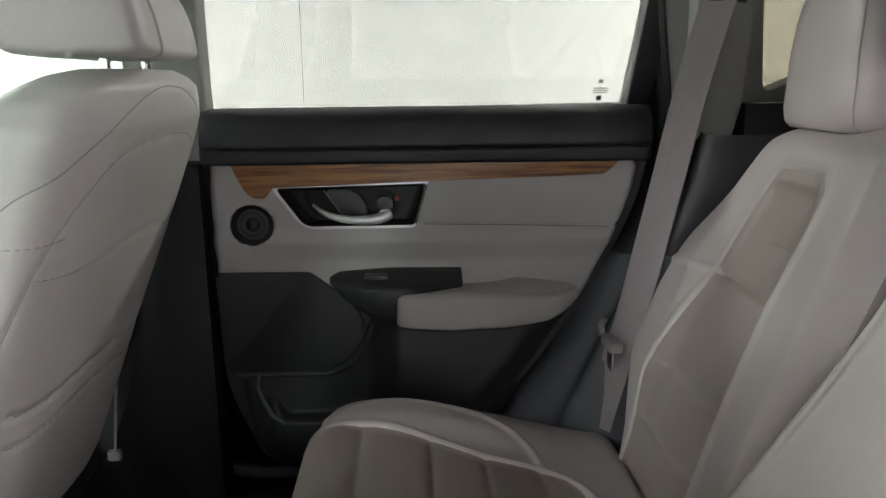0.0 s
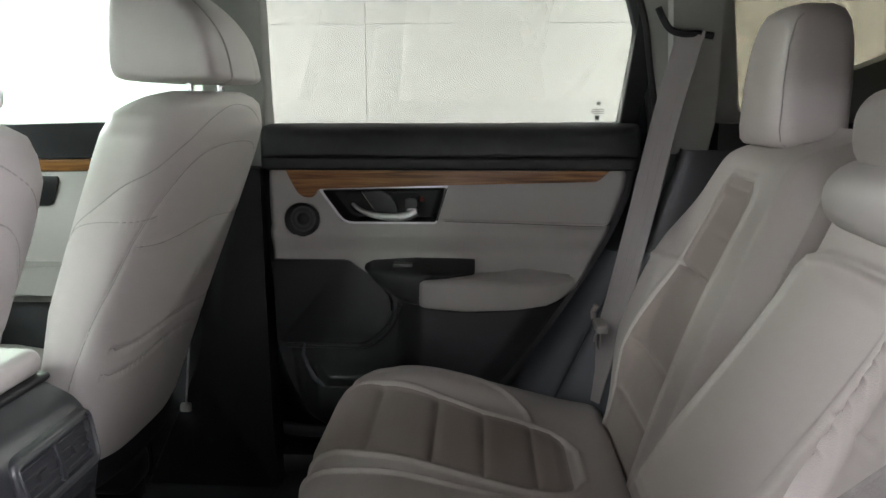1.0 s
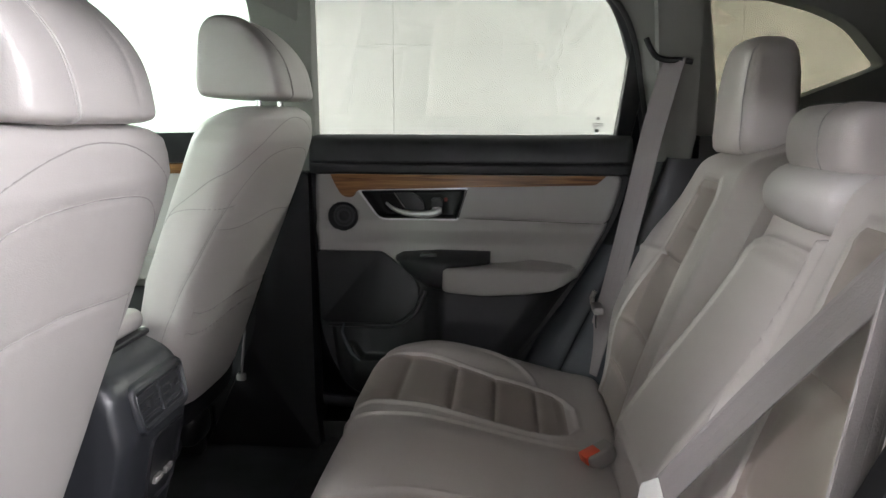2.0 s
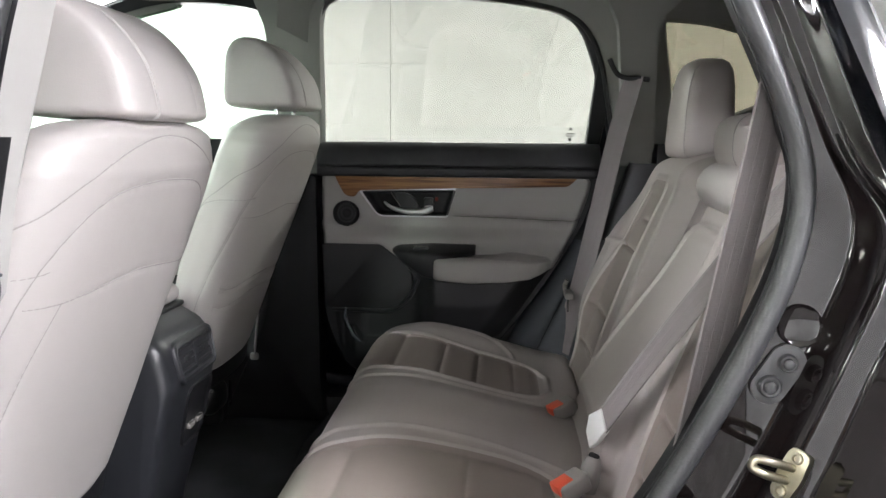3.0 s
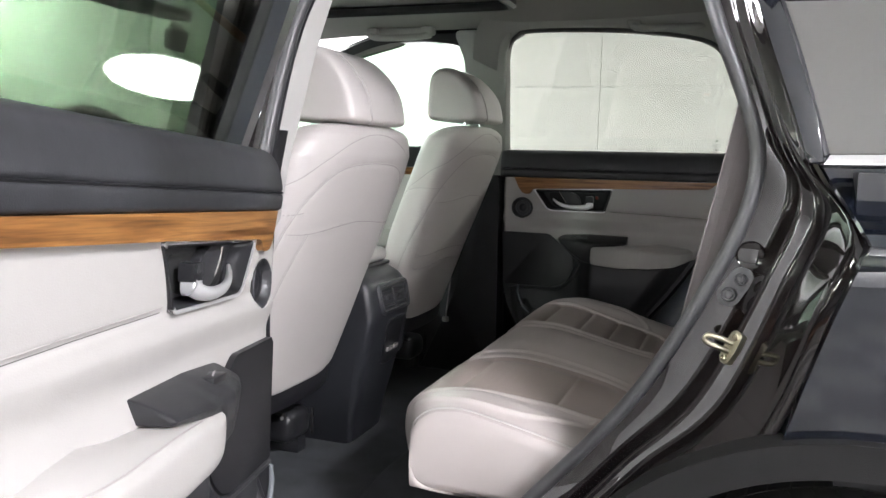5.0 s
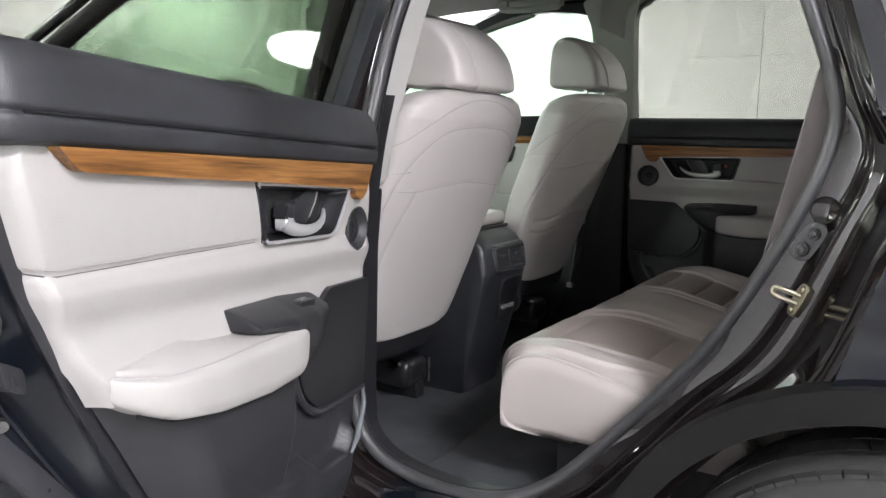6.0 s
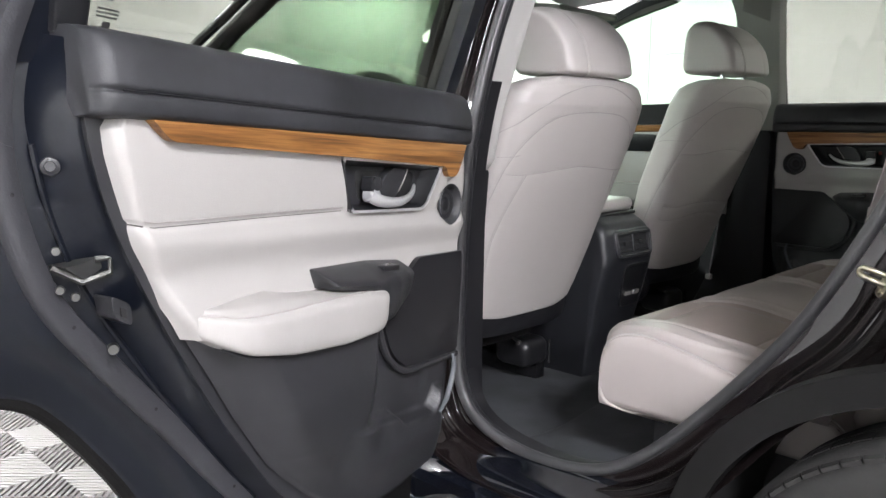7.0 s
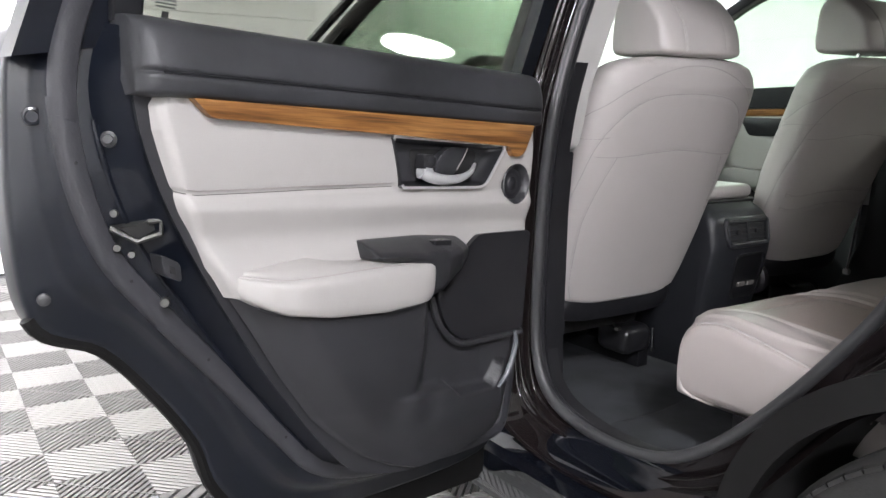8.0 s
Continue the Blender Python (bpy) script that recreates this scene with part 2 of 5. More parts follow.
def ribbon(path, side, width, thick, bm=None):
    """A flat band along path; side: across direction for each point, or one for all."""
    path = [Vector(p) for p in path]
    rings = []
    for i, p in enumerate(path):
        t = (path[min(i + 1, len(path) - 1)] - path[max(i - 1, 0)]).normalized()
        s = Vector(side[i] if isinstance(side, list) else side)
        s = (s - t * s.dot(t)).normalized()
        nrm = t.cross(s) * thick / 2
        w = s * width / 2
        rings.append([p - w + nrm * 0.4, p - w * 0.9 + nrm, p + w * 0.9 + nrm, p + w + nrm * 0.4, p + w - nrm * 0.4, p + w * 0.9 - nrm, p - w * 0.9 - nrm, p - w - nrm * 0.4])
    return loft(rings, cap0=True, cap1=True, bm=bm)


def disc(center, normal, r, depth, n=24, prof=None, bm=None):
    """A turned form along normal: prof is a list of (radius share, depth share) from rim to middle."""
    center, nrm = Vector(center), Vector(normal).normalized()
    u = nrm.orthogonal().normalized()
    w = nrm.cross(u)
    prof = prof or [(1, 0), (1, 0.7), (0.85, 1), (0.001, 1)]
    rings = [[center + (u * math.cos(2 * math.pi * k / n) + w * math.sin(2 * math.pi * k / n)) * r * a + nrm * depth * b for k in range(n)] for a, b in prof]
    return loft(rings, cap0=True, cap1=True, bm=bm)


def boxed(x0, x1, y0, y1, z0, z1, bevel=0.0, seg=2):
    bm = bmesh.new()
    bmesh.ops.create_cube(bm, size=1, matrix=Matrix.Translation(((x0 + x1) / 2, (y0 + y1) / 2, (z0 + z1) / 2)) @ Matrix.Diagonal((x1 - x0, y1 - y0, z1 - z0, 1)))
    if bevel:
        bmesh.ops.bevel(bm, geom=list(bm.edges), offset=bevel, segments=seg, profile=0.5, affect="EDGES", clamp_overlap=True)
    return bm


def rows_pane(outline, place, d0, d1, z0, z1, n=18, m=10):
    """A bent pane between two depths, filled row by row inside an outline."""
    rings = []
    pts = list(outline)
    for k in range(n + 1):
        z = z0 + (z1 - z0) * k / n
        xs = []
        for (xa, za), (xb, zb) in zip(pts, pts[1:] + pts[:1]):
            if (za - z) * (zb - z) <= 0 and abs(za - zb) > 1e-9:
                xs.append(xa + (xb - xa) * (z - za) / (zb - za))
        lo, hi = min(xs), max(xs)
        rings.append([place(lo + (hi - lo) * i / m, d0, z) for i in range(m + 1)] + [place(lo + (hi - lo) * i / m, d1, z) for i in range(m, -1, -1)])
    return loft(rings, cap0=True, cap1=True)


def chart_dist(Q, line):
    """Distance from each spot of a chart to a line of points."""
    line = np.array([tuple(p)[:2] for p in line], float)
    best = np.full(Q.shape[:-1], 1e9)
    for p, q in zip(line, line[1:]):
        pq = q - p
        k = np.clip(((Q - p) @ pq) / max(pq @ pq, 1e-12), 0, 1)
        best = np.minimum(best, np.linalg.norm(Q - p - k[..., None] * pq, axis=-1))
    return best


def sheet(fn, nu, nv, grooves=()):
    """An upholstered sheet: fn(u, v) gives a place and a 2D chart spot; grooves are (chart line, depth, width), pressed in along the normal."""
    g = [[fn(i / nu, j / nv) for j in range(nv + 1)] for i in range(nu + 1)]
    P = np.array([[tuple(c[0]) for c in row] for row in g])
    if grooves:
        Q = np.array([[(c[1][0], c[1][1]) for c in row] for row in g])
        push = np.zeros(Q.shape[:2])
        for line, d, w in grooves:
            e = d * np.exp(-(chart_dist(Q, line) / w) ** 2)
            push = np.where(np.abs(e) > np.abs(push), e, push)
        nrm = np.cross(np.gradient(P, axis=0), np.gradient(P, axis=1))
        size = np.linalg.norm(nrm, axis=2, keepdims=True)
        P = P - nrm / np.maximum(size, 1e-15) * push[:, :, None]
    bm = bmesh.new()
    vs = [[bm.verts.new(p) for p in row] for row in P]
    for i in range(nu):
        for j in range(nv):
            bm.faces.new((vs[i][j], vs[i + 1][j], vs[i + 1][j + 1], vs[i][j + 1]))
    return bm


def smoothstep(a, b, x):
    t = max(0.0, min(1.0, (x - a) / (b - a)))
    return t * t * (3 - 2 * t)


# ---- the hall: floor, walls, ceiling, round lamps ----
X0, X1, Y0, Y1, TOP = -4.75, 4.6, -4.6, 4.63, 2.6
WALL_JOINTS_X, WALL_JOINTS_Z = 2.44, 1.65


def wall(name, a, b, inward):
    """A panelled wall between plan points a and b, with thin recessed joints."""
    a, b, n = Vector((*a, 0)), Vector((*b, 0)), Vector((*inward, 0))
    w = thing(name, "plain white panelled hall wall with thin joints", "wall", kind="structure")
    run = (b - a).normalized()
    length = (b - a).length
    cuts = [0.0]
    k = (-0.689 - X0) % WALL_JOINTS_X
    while k < length:
        cuts.append(k)
        k += WALL_JOINTS_X
    cuts.append(length)
    levels = [GROUND, WALL_JOINTS_Z, TOP]
    for s0, s1 in zip(cuts, cuts[1:]):
        for z0, z1 in zip(levels, levels[1:]):
            g = 0.0018
            c = [a + run * (s0 + g), a + run * (s1 - g)]
            bm = bmesh.new()
            f = [bm.verts.new((p.x, p.y, z)) for p, z in ((c[0], z0 + g), (c[1], z0 + g), (c[1], z1 - g), (c[0], z1 - g))]
            k2 = [bm.verts.new((v.co - n * 0.02)) for v in f]
            bm.faces.new(f)
            bm.faces.new(k2[::-1])
            for i in range(4):
                bm.faces.new((f[i], f[(i + 1) % 4], k2[(i + 1) % 4], k2[i]))
            part("panel", bm, WALLM, w)
    e0, e1 = a - n * 0.018, b - n * 0.09
    part("backing", boxed(min(e0.x, e1.x, (b - n * .018).x), max(e0.x, e1.x, (b - n * .018).x), min(e0.y, e1.y), max(e0.y, e1.y), GROUND, TOP), JOINT, w)
    return w


wall("wall_north", (X0, Y1), (X1, Y1), (0, -1))
wall("wall_south", (X0, Y0), (X1, Y0), (0, 1))
wall("wall_west", (X0, Y0), (X0, Y1), (1, 0))
wall("wall_east", (X1, Y0), (X1, Y1), (-1, 0))

tagged(part("ceiling", boxed(X0, X1, Y0, Y1, TOP, TOP + 0.1), CEILM), "plain white hall ceiling with round lamps", "ceiling", kind="structure")


def round_lamp(x, y):
    r = 0.31
    t = thing("ceiling_lamp", "large round white ceiling lamp with a glowing diffuser", "ceiling lamp", "round lamps under the ceiling", m=Matrix.Translation((x, y, TOP)))
    part("diffuser", disc((0, 0, -0.02), (0, 0, -1), r, 0.06, 40, [(1, 0), (1, .8), (.97, 1), (.001, 1)]), GLOW, t)
    part("rim", tube([(math.cos(a) * r * 1.02, math.sin(a) * r * 1.02, -0.02) for a in np.linspace(0, 2 * math.pi, 40, endpoint=False)], 0.02, closed=True), CHROME, t)
    h = 0.46
    part("mount_plate", slab([(h, 0), (0, h), (-h, 0), (0, -h)], lambda u, d, v: Vector((u, v, -d)), 0.0, 0.018), JOINT, t, "flat grey square mounting plate")
    return t


# Lamps (3.7, -3.7) and (-2.1, -4.1) are unseen, added to brighten the cabin.
LAMPS = [(-4.25, -2.35), (-2.23, -2.35), (2.15, -2.2), (3.7, -3.7), (-4.1, 2.6), (-2.1, 2.6), (1.9, 2.6), (3.9, 2.6), (-2.1, -4.1)]
first_lamp = round_lamp(*LAMPS[0])
for spot in LAMPS[1:]:
    copy_thing(first_lamp, Matrix.Translation((*spot, TOP)))


# ---- the car: body, floor, roof ----
car = thing("car", "black painted car with its near rear door open", "car")


def tumble(z):
    """How far the side leans inboard above the belt."""
    k = z - 1.02
    return 0.36 * (k + math.sqrt(k * k + .07 ** 2)) / 2 + .0004


# opening of the near rear door: seal line, jamb step, outer edge, as (x, y, z)
SEAL = [(-.335, -.78, 1.25), (-.345, -.78, 1.04), (-.365, -.78, .85), (-.375, -.78, .65), (-.372, -.78, .50), (-.325, -.78, .41), (-.20, -.77, .37), (-.05, -.76, .375), (.04, -.73, .42), (.13, -.69, .515), (.215, -.69, .615), (.30, -.69, .73), (.40, -.69, .925), (.437, -.69, 1.05), (.42, -.70, 1.13), (.372, -.72, 1.25), (.33, -.73, 1.36), (.25, -.74, 1.42), (0, -.75, 1.45), (-.22, -.76, 1.44), (-.305, -.77, 1.38)]
EDGE = [(-.40, -.87, 1.25), (-.415, -.87, 1.04), (-.425, -.87, .85), (-.43, -.87, .65), (-.425, -.87, .46), (-.385, -.87, .365), (-.22, -.87, .325), (.0, -.87, .335), (.16, -.865, .385), (.26, -.865, .49), (.35, -.865, .60), (.466, -.865, .705), (.524, -.865, .875), (.557, -.855, .968), (.503, -.735, 1.06), (.447, -.735, 1.23), (.39, -.765, 1.40), (.27, -.86, 1.47), (0, -.86, 1.50), (-.26, -.86, 1.49), (-.37, -.87, 1.41)]


def ring(pts, n=6):
    return [Vector((p.x, p.y + tumble(p.z), p.z)) for p in spline(pts, n, closed=True)]


# across the jamb: share of the way to the outer edge, share of the depth
JAMB_PROFILE = [(0, 0), (.16, .005), (.30, .02), (.335, .03), (.36, .06), (.39, .15), (.42, .24), (.445, .285), (.47, .30), (.53, .31), (.585, .32), (.61, .335), (.635, .38), (.68, .50), (.76, .66), (.84, .82), (.88, .91), (.91, .955), (.95, .98), (1, 1)]


def blend_ring(k, f):
    return [(a[0] + (b[0] - a[0]) * k, a[1] + (b[1] - a[1]) * f, a[2] + (b[2] - a[2]) * k) for a, b in zip(SEAL, EDGE)]


jamb_mesh = loft([ring(blend_ring(p.x, p.y)) for p in spline([(*q, 0) for q in JAMB_PROFILE], 2)])
jamb_mesh.normal_update()
JAMB_TREE = BVHTree.FromBMesh(jamb_mesh)


def on_jamb(p):
    """Nearest spot on the jamb and its outward normal."""
    q, n, _, _ = JAMB_TREE.find_nearest(Vector(p))
    return q, (n if n.y < 0 else -n)


part("door_jamb", jamb_mesh, JAMB, car, "glossy black door jamb", angle=75)
inner = [(p[0], p[1] + 0.06, p[2]) for p in SEAL]
part("inner_flange", loft([ring(inner), ring([(p[0], p[1] + 0.004, p[2]) for p in SEAL])]), PLASTIC, car)


def even(path, n, rounds=5):
    """A closed path at even steps, its kinks smoothed away."""
    pts = [Vector(p) for p in path]
    pts.append(pts[0])
    run = [0.0]
    for a, b in zip(pts, pts[1:]):
        run.append(run[-1] + (b - a).length)
    out = []
    for k in range(n):
        s_ = run[-1] * k / n
        out.append(Vector([float(np.interp(s_, run, [p[i] for p in pts])) for i in range(3)]))
    for _ in range(rounds):
        out = [(out[i - 1] + out[i] * 2 + out[(i + 1) % n]) / 4 for i in range(n)]
    return out


part("door_seal", tube(even(ring(SEAL), 150), 0.0115, 12, closed=True), RUBBER, car, "grey rubber door seal")
part("seal_lip", tube([p + Vector((0, .012, 0)) for p in even(ring(SEAL), 150)], 0.0105, 8, closed=True), PLASTIC, car)

# outer skin round the rear door opening
WX, WZ = 0.585, 0.305


def skin(u, d, v):
    return Vector((u, -0.90 - d + tumble(v) + 0.13 * max(0, 0.97 - v) ** 2, v))


def upper(u, d, v):
    """The side above the rear shoulder, which steps inboard to the window."""
    k = min(1, max(0, (v - .955) / .10))
    return skin(u, d, v) + Vector((0, .135 * k * k * (3 - 2 * k), 0))


arch = [(WX + 0.405 * math.cos(radians(a)), WZ + 0.405 * math.sin(radians(a))) for a in range(-5, 156, 7)]
lower = [(.45, .66), (.476, .712), (.503, .805), (.528, .885), (.557, .966)]
edge_lo = [(p.x, p.y) for p in spline(lower, 5)]
poly = edge_lo + [(1.5, .966), (1.5, 0.30)] + [(1.0, 0.30)] + [p for p in arch[1:] if p[0] > .47]
bm = slab(poly, skin, -0.045, 0.0, 0.008, 4)
part("quarter_panel", bm, PAINT, car, "glossy black rear quarter panel")
brow = []
for k in range(13):
    v = .962 + .106 * k / 12
    front = .557 - .054 * (k / 12) ** 1.1
    brow.append([upper(front + .004, -.05, v), upper(front, -.012, v), upper(front + .004, -.002, v), upper(front + .012, 0, v)] + [upper(front + .012 + (1.49 - front) * j / 12, 0, v) for j in range(1, 13)])
part("shoulder_panel", loft(brow, closed=False), PAINT, car, "glossy black shoulder below the quarter window")
up = [(.496, 1.06), (.478, 1.12), (.440, 1.23), (.408, 1.33), (.38, 1.40)]
pil = [(p.x, p.y) for p in spline(up, 5)] + [(.407, 1.41), (.436, 1.33), (.467, 1.24), (.505, 1.12), (.518, 1.06)]
part("pillar_panel", slab(pil, upper, -0.065, 0.0, 0.004, 3), PAINT, car, "glossy black rear pillar")
qg = [(.517, 1.070), (.480, 1.20), (.436, 1.33), (.407, 1.41), (.9, 1.40), (1.25, 1.2), (1.3, 1.075)]
part("quarter_trim", tube([upper(u, -.008, v) for u, v in qg[:4]], .006, 8), GLOSSBLACK, car)
part("quarter_glass", slab(qg, upper, -0.02, -0.014), GLASS_MIRROR, car, "dark tinted rear quarter glass")
part("belt_moulding", slab([(.512, 1.058), (.520, 1.074), (1.3, 1.092), (1.3, 1.066)], upper, -0.01, 0.008, 0.004), CHROME, car, "bright chrome belt moulding")
part("roof_side", slab([(-1.0, 1.50), (-.26, 1.50), (0, 1.51), (.27, 1.48), (.40, 1.41), (.48, 1.41), (1.2, 1.40), (1.2, 1.56), (-1.0, 1.56)], skin, -0.03, 0.0, 0.005), PAINT, car)
# wheel arch cladding and sill
clad_o = [(WX + 0.43 * math.cos(radians(a)), WZ + 0.43 * math.sin(radians(a))) for a in range(-5, 171, 5)]
clad_i = [(WX + 0.385 * math.cos(radians(a)), WZ + 0.385 * math.sin(radians(a))) for a in range(-5, 171, 5)]
part("arch_cladding", slab(clad_o + clad_i[::-1], skin, -0.03, 0.022, 0.008), CLAD, car, "grained black plastic wheel arch moulding")
part("arch_liner", loft([[skin(p[0], -0.02, p[1]) for p in clad_i], [skin(p[0], -0.45, p[1]) for p in clad_i]], closed=False), DARK, car)
sill_pr = [(-.755, .372), (-.80, .355), (-.85, .335), (-.885, .30), (-.89, .25), (-.86, .20), (-.70, .19)]
sp = [(p.x, p.y) for p in spline(sill_pr, 4)]
part("sill", loft([[Vector((x, p[0], p[1])) for p in sp] for x in (-1.6, -.6, -.3, 0.0, .12, .2)], closed=False), PAINT, car, "glossy black sill under the door opening")
part("sill_cladding", loft([[Vector((x, p[0], p[1])) for p in ((-.865, .315), (-.905, .305), (-.91, .24), (-.88, .19))] for x in (-1.6, .18)], closed=False), PAINT, car)

# cabin floor, roof lining, far side trim, tail
part("cabin_floor", boxed(-2.0, 0.9, -.765, .80, .24, .30), CARPET, car, "black cabin floor carpet")
ramp = [Vector((x, 0, z)) for x, z in ((-.345, .300), (-.338, .309), (-.325, .313), (-.2, .318), (-.05, .332), (.08, .37))]
part("carpet_ramp", loft([[Vector((p.x + .012 * math.sin(9 * y), y, p.z + .002 * math.sin(23 * y + 30 * p.x))) for p in ramp] for y in np.linspace(-.745, .74, 30)], closed=False), CARPET, car, "raised rear part of the black carpet")
scuff = [Vector((0, y, z)) for y, z in ((-.772, .366), (-.750, .372), (-.728, .366), (-.712, .345), (-.70, .31), (-.695, .298))]
part("sill_plate", loft([[Vector((x, p.y + .03 * smoothstep(-.30, -.36, x) + .05 * smoothstep(-.02, .08, x), p.z + .04 * smoothstep(.0, .10, x))) for p in scuff] for x in np.linspace(-.37, .10, 24)], closed=False), SCUFF, car, "scuffed grey plastic sill plate", angle=60)


def liner(u, d, v):
    return Vector((u, v, 1.515 + d - 0.03 * abs(v / 0.6) ** 3 - 0.03 * max(0, u - .2) ** 2 - 0.09 * max(0, -u - .7) ** 2))


bm = bmesh.new()
nx, ny = 44, 30
grid = [[bm.verts.new(liner(-1.15 + 2.5 * i / nx, 0, -.66 + 1.32 * j / ny)) for j in range(ny + 1)] for i in range(nx + 1)]
for i in range(nx):
    for j in range(ny):
        cx, cy = -1.15 + 2.5 * (i + .5) / nx, -.66 + 1.32 * (j + .5) / ny
        if not (-.95 < cx < -.25 and abs(cy) < .40):
            bm.faces.new((grid[i][j], grid[i + 1][j], grid[i + 1][j + 1], grid[i][j + 1]))
part("headliner", bm, LINER, car, "grey cloth roof lining")
part("roof_skin", boxed(-1.1, 1.5, -.715, .715, 1.545, 1.575, .012), PAINT, car)
part("sunroof_frame", tube([(p[0], p[1], 1.506) for p in rounded([(-.96, -.41), (-.24, -.41), (-.24, .41), (-.96, .41)], .05)], 0.016, closed=True), GLOSSBLACK, car, "black sunroof frame")
part("sunroof_shade", boxed(-1.05, -.15, -.5, .5, 1.525, 1.53), LINER, car)


def far(y0):
    return lambda u, d, v: Vector((u, y0 - d - tumble(v), v))


# far B pillar trim, C pillar trim, side trim beside the seat
fb = far(.78)
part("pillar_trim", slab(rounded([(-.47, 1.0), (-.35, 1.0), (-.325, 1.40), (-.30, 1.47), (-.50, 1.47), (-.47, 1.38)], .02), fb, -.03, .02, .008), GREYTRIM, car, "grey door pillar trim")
nb = lambda u, d, v: Vector((u, -.775 + d + tumble(v), v))
part("pillar_skin", slab([(-.46, .33), (-.395, .33), (-.41, .46), (-.415, .85), (-.405, 1.04), (-.39, 1.25), (-.36, 1.42), (-.33, 1.49), (-.43, 1.49), (-.43, 1.2), (-.44, 1.0)], lambda u, d, v: Vector((u, -.855 + d + tumble(v), v)), 0, .07, .006), JAMB, car, "glossy black door pillar")
part("pillar_trim", slab(rounded([(-.585, .92), (-.360, .92), (-.346, 1.05), (-.330, 1.25), (-.308, 1.40), (-.27, 1.47), (-.58, 1.47), (-.555, 1.38)], .02), nb, -.0, .082, .02, 4), LITTRIM, car, "grey door pillar trim, toned lighter as if lit")
part("lower_pillar_trim", slab(rounded([(-.60, .30), (-.362, .30), (-.372, .50), (-.370, .80), (-.362, .918), (-.585, .918), (-.55, .6)], [0, .01, .02, .02, .004, .01, .05]), nb, 0, .07, .016, 4), PLASTIC, car)
part("lower_pillar_trim", slab(rounded([(-.64, .30), (-.34, .30), (-.352, .42), (-.355, 1.0), (-.47, 1.0), (-.50, .6)], [0, .01, .02, .01, .01, .05]), fb, -.03, .085, .02, 4), PLASTIC, car)
part("rear_pillar_trim", slab(rounded([(.452, 1.03), (.535, 1.03), (.542, 1.10), (.530, 1.25), (.520, 1.385), (.56, 1.42), (.62, 1.50), (.36, 1.50), (.425, 1.38), (.448, 1.2)], [0, 0, .02, .02, .02, .02, .02, .02, .02, .02]), far(.70), -.03, .012, .01), GREYTRIM, car, "grey rear pillar trim with belt outlet")
part("far_door_frame", slab([(.43, .5), (.62, .5), (.62, 1.07), (.565, 1.09), (.545, 1.25), (.565, 1.43), (.62, 1.54), (.30, 1.54), (.36, 1.46), (.425, 1.36), (.445, 1.2), (.448, 1.07)], far(.85), -.02, .02), GLOSSBLACK, car)
def side_sheet(k):
    """Moulded trim between the far door and the bench, k from the door edge to the seat."""
    rows = ([(.10, .80, .34), (.16, .79, .52), (.27, .78, .72), (.39, .765, .93), (.45, .75, 1.06)],
            [(.145, .735, .34), (.205, .73, .52), (.315, .725, .72), (.42, .715, .93), (.465, .70, 1.05)],
            [(.19, .70, .36), (.25, .695, .53), (.345, .69, .73), (.44, .68, .93), (.48, .675, 1.045)],
            [(.22, .668, .40), (.29, .662, .55), (.37, .66, .74), (.46, .655, .93), (.50, .66, 1.04)],
            [(.42, .62, .40), (.47, .62, .55), (.52, .62, .74), (.58, .62, .93), (.60, .64, 1.04)])
    lanes = [spline(r, 8) for r in rows]
    out = []
    for i in range(len(lanes[0])):
        run = spline([l[i] for l in lanes], 6)
        swell = [.010 * math.sin(math.pi * j / 12) ** 2 + .006 * math.sin(math.pi * (j - 12) / 12) ** 2 * (j > 12) for j in range(len(run))]
        out.append([p + Vector((-.5, -.8, 0)) * w for p, w in zip(run, swell)])
    return out[:21] if k == 0 else out[20:]


part("side_trim", loft(side_sheet(0), closed=False), SIDETRIM, car, "glossy charcoal plastic side trim beside the seat", angle=70)
part("upper_side_trim", loft(side_sheet(1), closed=False), PLASTIC, car, "black upper side trim under the rear pillar", angle=70)
part("cargo_side", boxed(.55, 1.5, .66, .80, .3, 1.09), PLASTIC, car)
part("cargo_side", boxed(.55, 1.5, -.80, -.64, .3, 1.05), PLASTIC, car)
part("tail_trim", boxed(1.5, 1.55, -.8, .8, .3, 1.5), PLASTIC, car)
part("cargo_floor", boxed(.55, 1.5, -.66, .66, .58, .62), CARPET, car)
qf = far(.80)
quarter_open = rounded([(.551, 1.40), (.66, 1.393), (.785, 1.362), (.86, 1.33), (.945, 1.248), (.894, 1.225), (.752, 1.168), (.612, 1.108)], [.018, .05, .05, .05, .015, .02, .05, .02], 5)


def framed(k):
    """Inner quarter window trim: the opening's rim, led out to a frame."""
    out = []
    for u, v in quarter_open:
        a, b = u - .73, v - 1.27
        q = min((.82 if a > 0 else .23) / max(abs(a), 1e-6), (.27 if b > 0 else .29) / max(abs(b), 1e-6))
        out.append((.73 + a * q, 1.27 + b * q))

    def P(p, d):
        return Vector((p[0], k * ((.80 if k > 0 else .70) - d - tumble(p[1])), p[1]))
    return loft([[P(p, -.02) for p in quarter_open], [P(p, .022) for p in quarter_open], [P((p[0] + (p[0] - .73) * .03, p[1] + (p[1] - 1.27) * .03), .03) for p in quarter_open], [P(p, .032) for p in out]])


